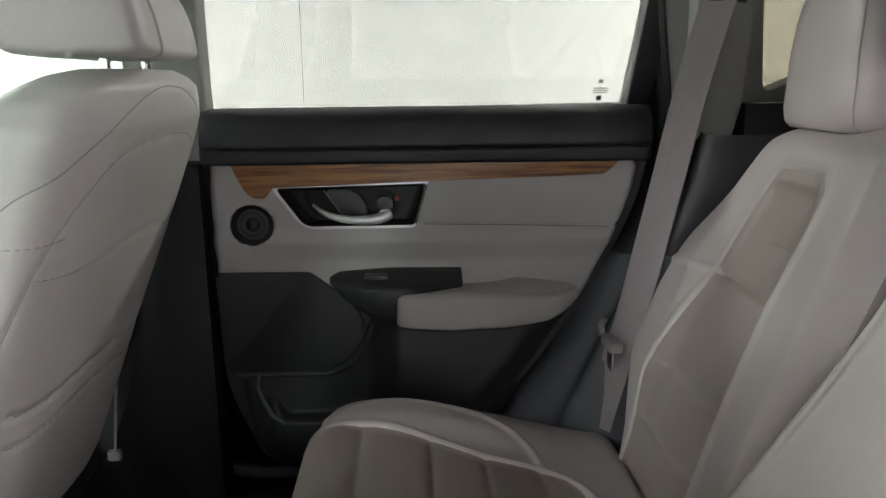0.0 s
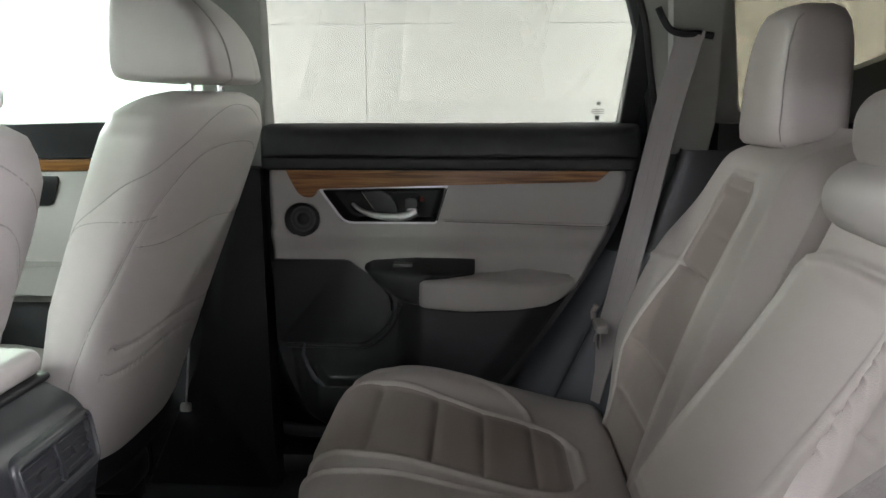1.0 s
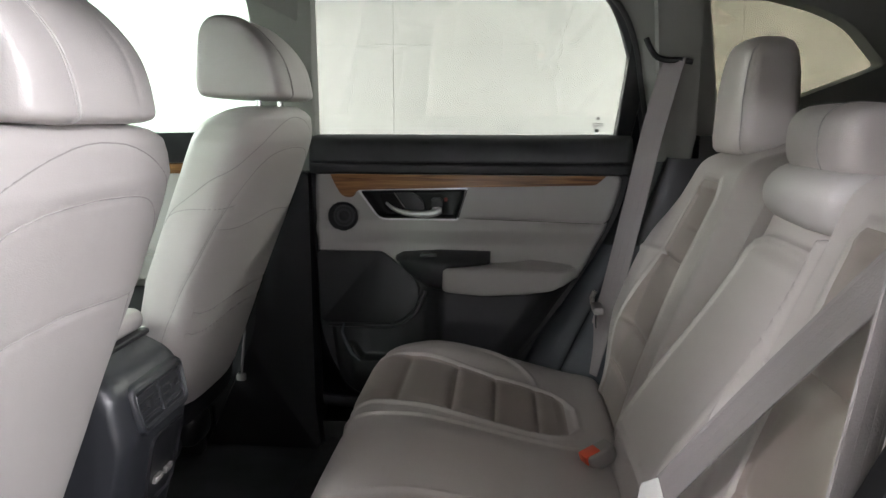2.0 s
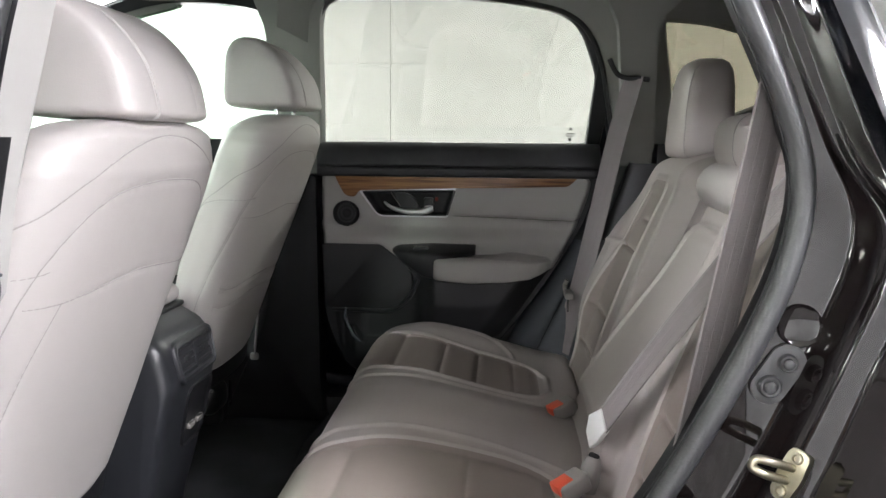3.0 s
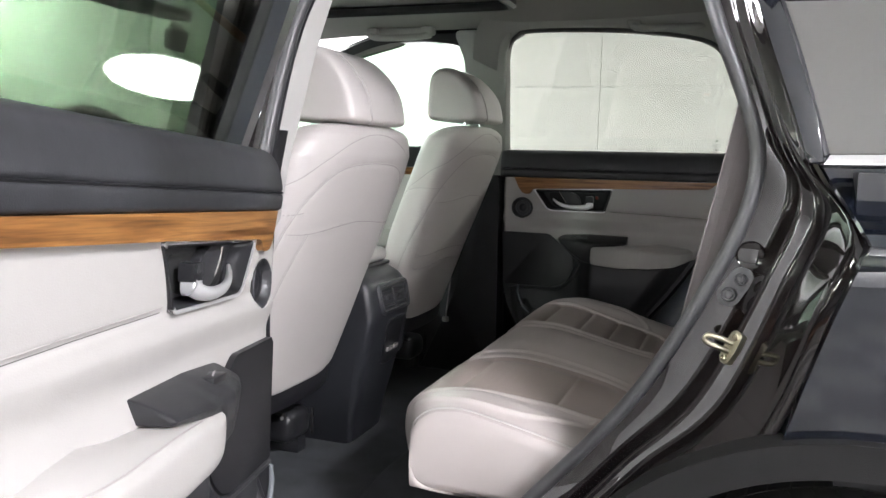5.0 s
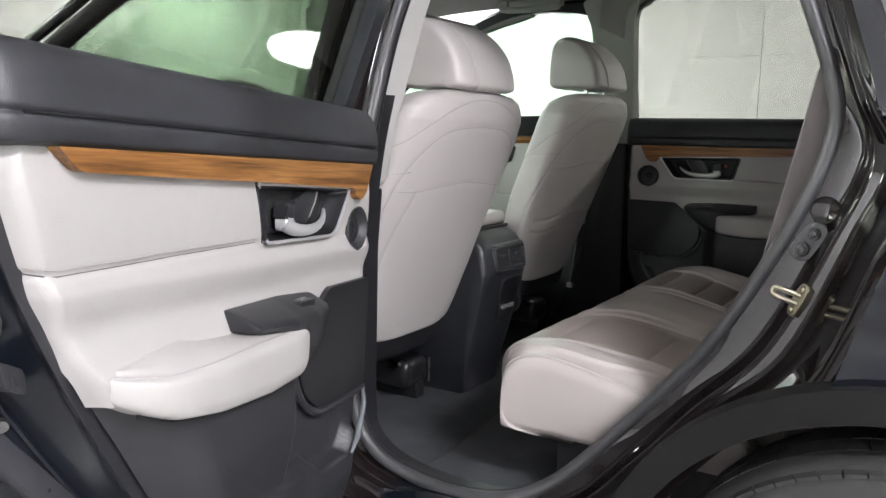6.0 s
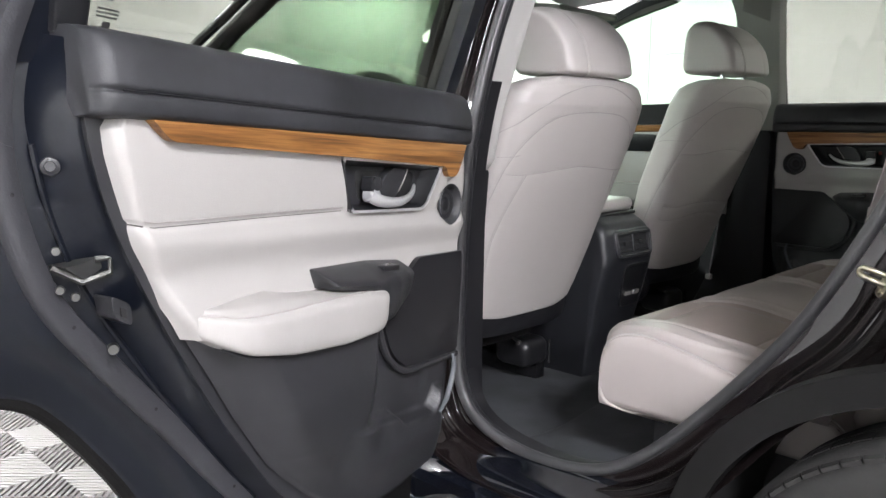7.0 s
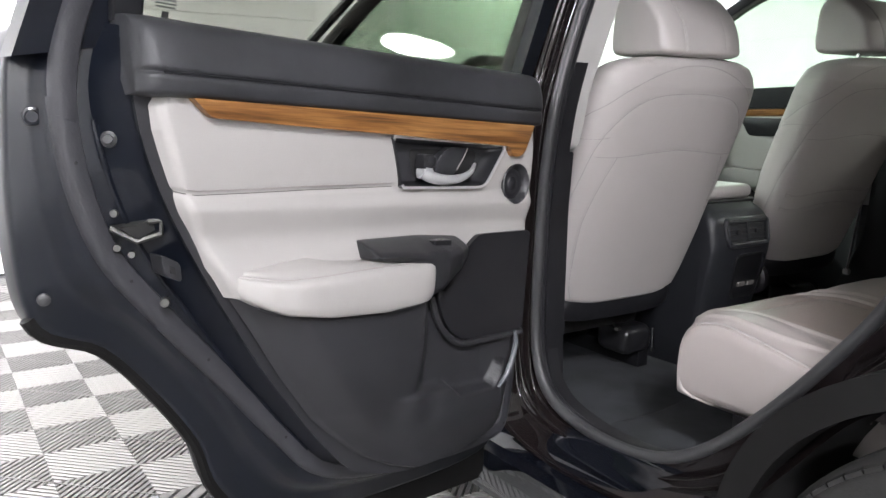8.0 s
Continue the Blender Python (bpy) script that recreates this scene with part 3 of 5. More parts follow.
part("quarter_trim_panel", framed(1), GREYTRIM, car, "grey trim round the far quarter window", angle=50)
part("quarter_trim_panel", framed(-1), GREYTRIM, car, "grey trim round the near quarter window", angle=50)
part("far_quarter_glass", slab([(.52, 1.05), (1.36, 1.05), (1.36, 1.46), (.52, 1.46)], qf, -.03, -.025), GLASS_DARK, car)
part("far_side_skin", slab([(-.6, 1.47), (1.5, 1.47), (1.5, 1.55), (-.6, 1.55)], qf, -.03, .0), PAINT, car)
part("far_sill", boxed(-1.6, .3, .74, .86, .2, .36, .02), PLASTIC, car)


def dense(line, step=0.012):
    out = []
    for a, b in zip(line, line[1:]):
        a, b = Vector(a), Vector(b)
        n = max(1, int((b - a).length / step))
        out += [a + (b - a) * i / n for i in range(n)]
    return out + [Vector(line[-1])]


# ---- rear doors ----
def door(s, m):
    """A rear door, hinge at its origin; s = 1 for the left one, -1 for the right one."""
    d = thing("rear_door", "black car rear door with grey leather, wood strip and armrest" + (", standing open" if s > 0 else ", closed"), "car door", "rear doors of the car", m=m)

    fore = 0 if s > 0 else -.018

    def P(u, dd, v):
        return Vector((u + .414, s * dd, v))

    def G(u, dd, v):
        return Vector((u + .414, s * (dd + .36 * (v - 1.08)), v))
    O = [(-.40, 1.08), (-.405, .75), (-.40, .42), (-.37, .34), (-.10, .33), (.13, .352), (.225, .43), (.262, .515), (.325, .60), (.395, .672), (.474, .709), (.500, .80), (.508, .93), (.498, 1.06), (.44, 1.09)]
    S = [(-.385, 1.08), (-.39, .75), (-.385, .46), (-.33, .40), (-.10, .405), (.06, .437), (.146, .512), (.226, .60), (.287, .665), (.345, .728), (.405, .80), (.44, .882), (.456, .96), (.458, 1.01), (.43, 1.085)]
    E = [(-.341 + fore, 1.07), (-.327 + fore, .75), (-.311 + fore, .58), (-.25, .45), (-.086, .421), (.05, .45), (.12, .511), (.178, .58), (.23, .648), (.293, .743), (.338, .817), (.373, .885), (.396, .949), (.407, 1.01), (.408, 1.073)]

    def sm(q):
        return [(p.x, p.y) for p in spline(q, 5)]
    o, st, e = sm(O), sm(S), sm(E)
    mid = [(a[0] * .45 + b[0] * .55, a[1] * .45 + b[1] * .55) for a, b in zip(st, e)]

    def between(k):
        return [(a[0] * (1 - k) + b[0] * k, a[1] * (1 - k) + b[1] * k) for a, b in zip(o, st)]
    rings = [[P(p[0], .0, p[1]) for p in o], [P(p[0], .032, p[1]) for p in o], [P(p[0], .043, p[1]) for p in between(.05)], [P(p[0], .046, p[1]) for p in between(.12)], [P(p[0], .048, p[1]) for p in between(.45)], [P(p[0], .054, p[1]) for p in between(.58)], [P(p[0], .072, p[1]) for p in between(.66)], [P(p[0], .077, p[1]) for p in between(.75)], [P(p[0], .085, p[1]) for p in st], [P(p[0], .09, p[1]) for p in mid], [P(p[0], .135, p[1]) for p in e], [P(p[0], .15, p[1]) for p in e]]
    part("door_shell", loft(rings, cap0=True, cap1=True), SHELL, d, "black painted door shell", angle=50)
    band = []
    for i in range(3, len(st) - 7):
        a, b = st[max(i - 1, 0)], st[min(i + 1, len(st) - 1)]
        tx, tz = b[0] - a[0], b[1] - a[1]
        k = math.hypot(tx, tz) or 1
        px_, pz_ = tz / k, -tx / k
        band.append([P(st[i][0] + px_ * w_, h_, st[i][1] + pz_ * w_) for w_, h_ in ((-.015, .080), (-.0148, .090), (-.012, .0955), (-.004, .0975), (.004, .0975), (.011, .095), (.0146, .089), (.015, .080))])
    part("door_seal", loft(band, cap0=True, cap1=True), WEATHER, d, "wide grey rubber seal")
    part("arch_edge", tube([P(p[0], .034, p[1]) for p in o[26:52]], .010, 8), CLAD, d, "dark rubber edge along the wheel arch")
    for i in range(12, len(st) - 4, 9):
        part("seal_pin", disc(P(st[i][0], .0975, st[i][1]), (0, s, 0), .0022, .0006, 10), DARK, d)
    part("shell_bead", tube([P(p[0], .094, p[1]) for p in mid[28:62]], .0035, 6), SHELL, d)
    part("bottom_cladding", slab(rounded([(-.40, .275), (-.40, .375), (.14, .385), (.20, .40), (.22, .36), (.14, .285)], .012), P, -.03, .03, .008), CLAD, d, "black plastic cladding along the door's foot")
    # panel base and skins
    part("panel_base", slab(e, P, .146, .1525, .003), PLASTIC2, d, "charcoal plastic panel edge")
    left_z = [.735, .75, .823, .889, .958, .985, .996]
    left_u = [.282, .290, .335, .364, .386, .391, .385]

    def skin_at(u, v):
        """Leather field of the door: flat above the seam, a hollow and a swelling towards the armrest below it."""
        lu = float(np.interp(v, left_z, left_u))
        edge = min(lu - u, u + .328 - fore)
        dd = .171 + .004 * math.sin(math.pi * min(1, max(0, (v - .885) / .11)))
        below = smoothstep(.888, .86, v)
        dd += .006 * below - .010 * smoothstep(.865, .825, v) + .016 * smoothstep(.825, .77, v) * smoothstep(-.15, .02, u)
        dd -= .026 * (1 - smoothstep(0, .016, edge)) ** 2
        if .8895 < v < .9645 and -.236 + (.9645 - v) * .70 < u < .020 - (.9645 - v) * .25:
            dd = .140
        if (u + .274) ** 2 + (v - .894) ** 2 < .0335 ** 2:
            dd = .152
        return P(u, dd, v)

    def skin_fn(a, b):
        v = .750 + (.996 - .750) * b
        lu = float(np.interp(v, left_z, left_u))
        u = -.328 + fore + (lu + .328 - fore) * (a)
        return skin_at(u, v), (u, v)
    seam = [(.361, .8865), (.350, .8835), (.335, .8815), (.25, .884), (.17, .887), (.018, .891)]
    sk = sheet(skin_fn, 120, 120, [([q for q in seam], .0028 * (-1 if s > 0 else 1), .0036)])
    part("leather_panel", sk, DOORSKIN, d, "light grey leather panel", angle=80)
    part("seam", tube([skin_at(u, v) - Vector((0, s * .0030, 0)) for u, v in dense(seam)], .0008, 6), SEAMDARK, d)
    for k in (.0055,):
        part("stitching", tube([skin_at(u, v + k) + Vector((0, s * .0002, 0)) for u, v in dense(seam)], .0007, 5), CREASE, d)
    # soft upper pad
    prof = [(.08, 1.088), (.13, 1.088), (.160, 1.083), (.176, 1.071), (.184, 1.053), (.188, 1.036), (.1885, 1.027), (.1848, 1.0225), (.1885, 1.018), (.188, 1.006), (.182, .997), (.15, .994)]
    pr = spline([(p[0], p[1], 0) for p in prof], 3)
    us = [-.340 + fore, -.334 + fore, -.318 + fore, -.2, 0, .2, .355, .390, .403, .410]
    ks = [.55, .82, .97, 1, 1, 1, 1, .99, .90, .72]
    part("upper_pad", loft([[P(u, .12 + (p.x - .12) * (k if p.x > .12 else 1), 1.04 + (p.y - 1.04) * (.9 + .1 * k)) for p in pr] for u, k in zip(us, ks)], closed=True, cap0=True, cap1=True), PADBLACK, d, "soft black padded upper roll", angle=50)
    part("pad_stitch", tube([P(u, .1862, 1.0225) for u in np.linspace(-.32, .385, 12)], .0014, 5), PLASTIC, d)
    # wood strip
    wood = rounded([(-.301, .9965), (-.291, .974), (-.277, .949), (-.264, .9415), (-.247, .9415), (-.236, .9585), (.026, .967), (.20, .971), (.325, .9745), (.349, .996)], [.002, .01, .012, .006, .006, .005, 0, 0, .008, .002])
    part("wood_strip", slab(wood, P, .16, .186, .006, 4), WOOD, d, "glossy brown wood strip")
    # handle bowl
    bo = rounded([(.028, .967), (-.240, .961), (-.186, .887), (.004, .887)], [.006, .012, .02, .006])
    bi = rounded([(.0235, .9625), (-.231, .957), (-.1835, .8912), (.0015, .8912)], [.004, .01, .016, .004])
    bc = (sum(p[0] for p in bi) / len(bi), sum(p[1] for p in bi) / len(bi))

    def drawn(k):
        return [(bc[0] + (p[0] - bc[0]) * k, bc[1] + (p[1] - bc[1]) * (k if k == 1 else k - .06)) for p in bi]
    part("handle_bowl", loft([[P(p[0], .16, p[1]) for p in bo], [P(p[0], .1775, p[1]) for p in bo], [P(p[0], .1775, p[1]) for p in bi], [P(p[0], .172, p[1]) for p in drawn(.985)], [P(p[0], .156, p[1]) for p in drawn(.93)], [P(p[0], .151, p[1]) for p in drawn(.82)]], cap1=True), GLOSSBLACK, d, "black recessed handle bowl", angle=50)
    sel = bmesh.new()
    loft([[P(p[0], .172, p[1]) for p in bo], [P(p[0], .1795, p[1]) for p in bo], [P(p[0], .1795, p[1]) for p in bi], [P(p[0], .174, p[1]) for p in bi]], bm=sel)
    # the chrome runs along the top, the slanting end and the bottom
    for f in list(sel.faces):
        c = f.calc_center_median()
        if c.x - .414 > .006 and .89 < c.z < .957:
            sel.faces.remove(f)
    part("handle_surround", sel, SATIN, d, "thin chrome surround")
    part("handle_cup", slab(rounded([(-.03, .948), (-.19, .948), (-.172, .905), (-.12, .900), (-.04, .903)], .012), P, .145, .1535, .002), DARK, d)
    part("handle_dome", slab(rounded([(-.076, .906), (-.118, .905), (-.150, .951), (-.112, .954), (-.084, .938)], [.008, .01, .006, .012, .012]), P, .148, .167, .006, 4), PLASTIC2, d, "raised black dome behind the lever")
    # Thin pale tube draws the highlight along the dome's slanting edge.
    part("cup_ridge", tube([P(u, dd_, v) for u, v, dd_ in ((-.151, .952, .166), (-.140, .936, .168), (-.128, .919, .167), (-.119, .907, .162))], .0012, 6), BUCKLE, d)
    lever = spline([(-.170, .927), (-.154, .9155), (-.132, .907), (-.105, .9025), (-.075, .902), (-.053, .9055), (-.039, .913)], 6)
    part("door_handle", tube([P(p[0], .160 + .024 * math.sin(math.pi * (.12 + .88 * i / (len(lever) - 1)) * .75), p[1]) for i, p in enumerate(lever)], [.0024 + .0072 * (i / (len(lever) - 1)) ** .8 for i in range(len(lever))], 12, flat=1.1), SATIN, d, "curved satin chrome pull handle")
    part("handle_root", slab(rounded([(-.060, .919), (-.035, .920), (-.036, .903), (-.056, .900)], .007), P, .166, .184, .006, 4), SATIN, d)
    part("lock_lever", slab(rounded([(-.060, .940), (-.036, .940), (-.034, .918), (-.060, .918)], .005), P, .164, .183, .005, 4), GLOSSBLACK, d)
    part("lock_face", slab(rounded([(-.056, .938), (-.042, .938), (-.041, .927), (-.056, .927)], .003), P, .182, .1838, .0006), PLASTIC2, d)
    if s < 0:
        part("lock_mark", slab(rounded([(-.031, .940), (-.023, .940), (-.023, .930), (-.031, .930)], .002), P, .150, .158, .001), DARKRED, d, "small red lock mark")
    # tweeter
    c = P(-.274, .160, .894)
    n = (0, s, 0)
    part("tweeter_rim", disc(c, n, .036, .012, 40, [(1.02, .3), (1.02, 1.15), (.97, 1.3), (.91, 1.2), (.74, .35), (.71, 0), (.001, 0)]), PLASTIC2, d, "round black tweeter surround")
    part("tweeter_cone", disc(c, n, .0245, .010, 28, [(1, 0), (.95, .35), (.8, .4), (.55, .25), (.45, .5), (.25, .7), (.001, .75)]), PLASTIC, d)
    # armrest, switch block, grille, pocket
    def at(u, us_, vs_):
        return float(np.interp(u, us_, vs_))

    def arm_ring(u, k=1.0):
        dm = at(u, (-.04, 0, .178, .223, .251, .271, .284, .294), (.226, .231, .232, .228, .217, .202, .186, .168))
        zt = at(u, (-.04, 0, .084, .176, .241, .278, .299), (.782, .782, .781, .777, .775, .779, .783))
        zb = at(u, (-.04, -.018, .062, .158, .230, .256, .278, .294), (.724, .719, .713, .717, .727, .737, .749, .766))
        zk = at(u, (-.04, .079, .136, .177, .233, .274, .299), (.786, .788, .794, .804, .799, .790, .786))
        w = dm - .15
        h = zt - zb
        pts_ = [(.145, zk + .002), (.15 + .25 * w, zk * .75 + zt * .25), (.15 + .62 * w, zk * .3 + zt * .7 + .003), (dm - min(.016, .3 * w), zt + .002), (dm - min(.007, .15 * w), zt - .0015), (dm - .001, zt - .14 * h), (dm, zt - .35 * h), (dm - .001, zb + .35 * h), (dm - .004, zb + .14 * h), (dm - min(.012, .25 * w), zb + .001), (.15 + .4 * w, zb), (.145, zb)]
        c0, c1 = (.15 + w / 2), (zt + zb) / 2
        return [P(u, c0 + (p.x - c0) * k, c1 + (p.y - c1) * k) for p in spline([(a, b, 0) for a, b in pts_], 3)]
    arm_us = [-.030, -.028, -.022] + list(np.linspace(-.012, .228, 30)) + list(np.linspace(.237, .293, 16))
    ks_ = [.86, .95, .99] + [1] * 46
    part("armrest", loft([arm_ring(u, k) for u, k in zip(arm_us, ks_)], cap0=True, cap1=True), DOORSKIN, d, "padded light grey armrest", angle=60)
    part("armrest_seam", tube([arm_ring(u)[11] for u in arm_us[1:-2]], .0011, 6), CREASE, d)
    part("armrest_edge", tube([arm_ring(u)[28] - Vector((0, 0, .002)) for u in arm_us[1:-9]], .0026, 6), PLASTIC, d)
    def block_ring(u, k=1.0):
        dm = at(u, (-.142, -.13, -.10, -.06, 0, .07, .10), (.186, .200, .214, .224, .226, .221, .218))
        zt = at(u, (-.142, -.13, -.037, .08, .102), (.806, .812, .818, .816, .815))
        zf = at(u, (-.142, -.10, -.02, .05, .102), (.796, .795, .792, .796, .798))
        zb = at(u, (-.142, -.108, -.06, -.03, -.029, -.02, .07, .102), (.785, .754, .726, .720, .722, .770, .786, .792))
        c0, c1 = .15 + (dm - .15) * .5, (zt + zb) / 2
        pr_ = [(.14, zb), (.14, zt), (.158, zt), (.15 + (dm - .15) * .45, zt * .75 + zf * .25), (dm - .010, zf + .004), (dm - .003, zf), (dm, zf - .12 * (zf - zb) - .002), (dm - .003, zb + .3 * (zf - zb)), (dm - .012, zb + .1 * (zf - zb)), (dm - .025, zb)]
        return [P(u, c0 + (p[0] - c0) * k, c1 + (p[1] - c1) * k) for p in pr_]
    bus = [-.146, -.143, -.137] + list(np.linspace(-.128, -.031, 22)) + list(np.linspace(-.0285, .078, 24)) + [.0805, .082]
    bks = [.55, .85, .97] + [1] * 46 + [.97, .90]
    part("switch_block", loft([block_ring(u, k) for u, k in zip(bus, bks)], cap0=True, cap1=True), PLASTIC2, d, "black armrest switch block", angle=50)
    part("window_switch", boxed(-.085 + .414, -.045 + .414, *sorted((s * .178, s * .203)), .796, .8095, .003), GLOSSBLACK, d)
    part("switch_inlay", tube([P(u, .190 + .008 * k, .8095) for u, k in ((-.078, 0), (-.066, .3), (-.055, .9))], .0014, 6), CHROME, d)
    spk = rounded([(-.180, .810), (-.320 + fore, .811), (-.312 + fore, .632), (-.15, .632), (-.105, .665), (-.085, .72), (-.12, .765)], [.01, .006, .006, .03, .03, .02, .01])
    part("speaker_grille", slab(spk, P, .15, .176, .005), PLASTIC, d, "finely meshed black speaker grille")
    part("speaker_border", tube([P(p[0], .172, p[1]) for p in rounded([(-.314, .626), (-.145, .624), (-.097, .66), (-.075, .715)], [0, .03, .03, 0])], .006, 8), PLASTIC2, d)
    lz = [.428, .445, .46, .475, .49, .53, .56, .635, .70, .765]
    l_u = [-.06, -.01, .022, .048, .07, .118, .150, .207, .250, .296]
    r_u = [-.15, -.240, -.266, -.284, -.290, -.299, -.303, -.312, -.316, -.318]

    def low_at(u, v):
        """Lower field of the door: a swelling under the armrest, a pocket with its lip."""
        a, b = float(np.interp(v, lz, r_u)), float(np.interp(v, lz, l_u))
        edge = min(u - a, b - u)
        dd = .164
        swell = smoothstep(-.085, -.022, u) * smoothstep(b + .005, b - .075, u)
        dd += .044 * swell * smoothstep(.45, .66, v)
        lip = smoothstep(-.285, -.245, u) * (1 - smoothstep(-.10, .03, u))
        top = .544 + .020 * smoothstep(-.145, -.115, u) + .035 * smoothstep(-.225, -.255, u)
        dd += .024 * lip * (1 - smoothstep(top - .006, top + .004, v)) * smoothstep(.425, .52, v)
        dd -= .0035 * smoothstep(-.24, -.21, u) * (1 - smoothstep(-.065, -.046, u)) * smoothstep(top, top + .01, v) * (1 - smoothstep(.60, .66, v))
        dd -= .006 * (1 - smoothstep(0, .012, edge))
        return P(u, dd, v)

    def low_fn(p, q):
        v = .428 + (.765 - .428) * q
        a, b = float(np.interp(v, lz, r_u)), float(np.interp(v, lz, l_u))
        return low_at(a + (b - a) * p, v), (0, 0)
    part("lower_panel", sheet(low_fn, 120, 110), PLASTIC2, d, "charcoal plastic lower panel with a moulded pocket", angle=80)
    # Lighter tube stands in for the curved reflection on the pocket's front wall.
    part("pocket_trim", tube([P(u, .192, v) for u, v in ((-.272, .636), (-.277, .612), (-.268, .585), (-.255, .559), (-.234, .540))], [.003, .0045, .005, .005, .003], 8), SIDETRIM, d)
    # window frame and glass
    gi = [(-.352, 1.075), (-.335, 1.395), (-.29, 1.452), (-.23, 1.466), (.03, 1.456), (.235, 1.433), (.32, 1.402), (.365, 1.355), (.392, 1.285), (.374, 1.06)]
    go = [(-.392, 1.07), (-.378, 1.41), (-.315, 1.492), (-.23, 1.508), (.03, 1.498), (.245, 1.475), (.345, 1.448), (.412, 1.39), (.458, 1.27), (.510, 1.03)]

    def gs(q):
        return [(p.x, p.y) for p in spline([q[0], q[0]] + q[1:-1] + [q[-1]], 5)]
    gi2, go2 = gs(gi), gs(go)
    part("window_frame", loft([[G(p[0], .06, p[1]) for p in go2], [G(p[0], .10, p[1]) for p in go2], [G(p[0], .105, p[1]) for p in gi2], [G(p[0], .06, p[1]) for p in gi2], [G(p[0], .06, p[1]) for p in go2]], closed=False), SHELL, d, "black painted window frame")
    up_line = [(p.x, p.y) for p in spline([(.4565, .965), (.4585, 1.01), (.452, 1.075), (.432, 1.17), (.403, 1.27), (.362, 1.37), (.31, 1.425)], 6)]

    def lean(u, dd, v):
        k = v - 1.045
        return P(u, dd + .18 * (k + math.sqrt(k * k + .03 ** 2)), v)
    part("upper_seal", loft([[lean(u + a_, h_, v + a_ * .3) for a_, h_ in ((-.015, .080), (-.0148, .090), (-.012, .0955), (-.004, .0975), (.004, .0975), (.011, .095), (.0146, .089), (.015, .080))] for u, v in up_line], cap0=True, cap1=True), WEATHER, d, "wide grey rubber seal")
    part("corner_trim", slab([(.345 + .03, 1.08), (.412, 1.08), (.43, 1.2), (.425, 1.30), (.392, 1.30), (.393, 1.285)], G, .095, .115, .004), PLASTIC, d, "black plastic corner trim")
    part("window_pane", slab([(-.36, 1.04)] + gi2 + [(.38, 1.04)], G, .076, .080), GLASS_REAR, d, "tinted window pane")
    for k, (u, v, w, h) in enumerate(((.335, 1.128, .008, .006), (.335, 1.116, .026, .0018), (.335, 1.112, .028, .0018), (.335, 1.108, .026, .0018), (.334, 1.099, .009, .008))):
        part("pane_mark", slab([(u - w / 2, v - h / 2), (u + w / 2, v - h / 2), (u + w / 2, v + h / 2), (u - w / 2, v + h / 2)], G, .0802, .0808), MARK, d)
    # rear edge hardware
    if s > 0:
        nrm = Vector((.55, .83, 0))
        for u, v, r in ((.406, .856, .0050), (.402, .814, .0050), (.384, .805, .0050)):
            part("bolt", disc(P(u, .103, v), nrm, r, .006, 12), BOLT, d, "bare metal bolt")
        part("bolt", disc(P(.345, .112, .743), nrm, .0065, .010, 14), BOLT, d, "bare metal bolt")
        part("bump_stop", disc(P(.411, .103, .944), nrm, .0105, .013, 18, [(1, 0), (.9, .6), (.55, .7), (.5, 1), (.001, 1)]), PLASTIC2, d, "grey bump stop")
        part("hole_plug", disc(P(.482, .060, .966), (.35, 1, 0), .011, .004, 20, [(1, 0), (.95, .8), (.7, 1), (.6, .5), (.001, .5)]), SHELL, d, "round painted plug")
        part("hole_plug", disc(P(.472, .058, .75), (.35, 1, 0), .008, .003, 16), RUBBER, d)
        part("latch_plate", tube([P(*q) for q in ((.410, .100, .838), (.383, .113, .822), (.358, .126, .832), (.358, .126, .848), (.372, .12, .846))], .004, 6), BOLT, d, "metal latch rim")
        part("latch_hole", slab([(.408, .84), (.383, .825), (.363, .836), (.366, .85), (.388, .842)], P, .09, .119), DARK, d)
        part("lock_slot", slab([(.350, .792), (.343, .789), (.342, .779), (.349, .782)], P, .125, .1325), DARK, d)
        part("lock_cover", slab(rounded([(.361, .806), (.336, .794), (.333, .769), (.356, .78)], .005), P, .10, .131, .003), PLASTIC2, d, "grey child lock cover")
    return d


OPEN = Matrix.Translation((-.414, -.870, .923)) @ pose(0, 0, 0, 0, 0, -77.1) @ pose(0, 0, 0, 0, -3.3, 0) @ Matrix.Translation((0, 0, -.95))
door(1, OPEN)
door(-1, Matrix.Translation((-.414, .870, 0)))


# ---- front seats ----


def super_ring(cx, hx, w, z, n=44, e=3.2, tilt=0.0):
    out = []
    for k in range(n):
        a = 2 * math.pi * k / n
        c, s_ = math.cos(a), math.sin(a)
        x = cx + hx * math.copysign(abs(c) ** (2 / e), c)
        y = w * math.copysign(abs(s_) ** (2 / e), s_)
        out.append(Vector((x, y, z + tilt * (x - cx))))
    return out


def drape(bm, pts, way, lift=0.0):
    """Points laid onto a mesh along a direction."""
    tree = BVHTree.FromBMesh(bm)
    out = []
    way = Vector(way)
    for p in pts:
        hit = tree.ray_cast(Vector(p) - way * 1.0, way)
        if hit[0] is not None:
            out.append(hit[0] - way * lift)
    return out


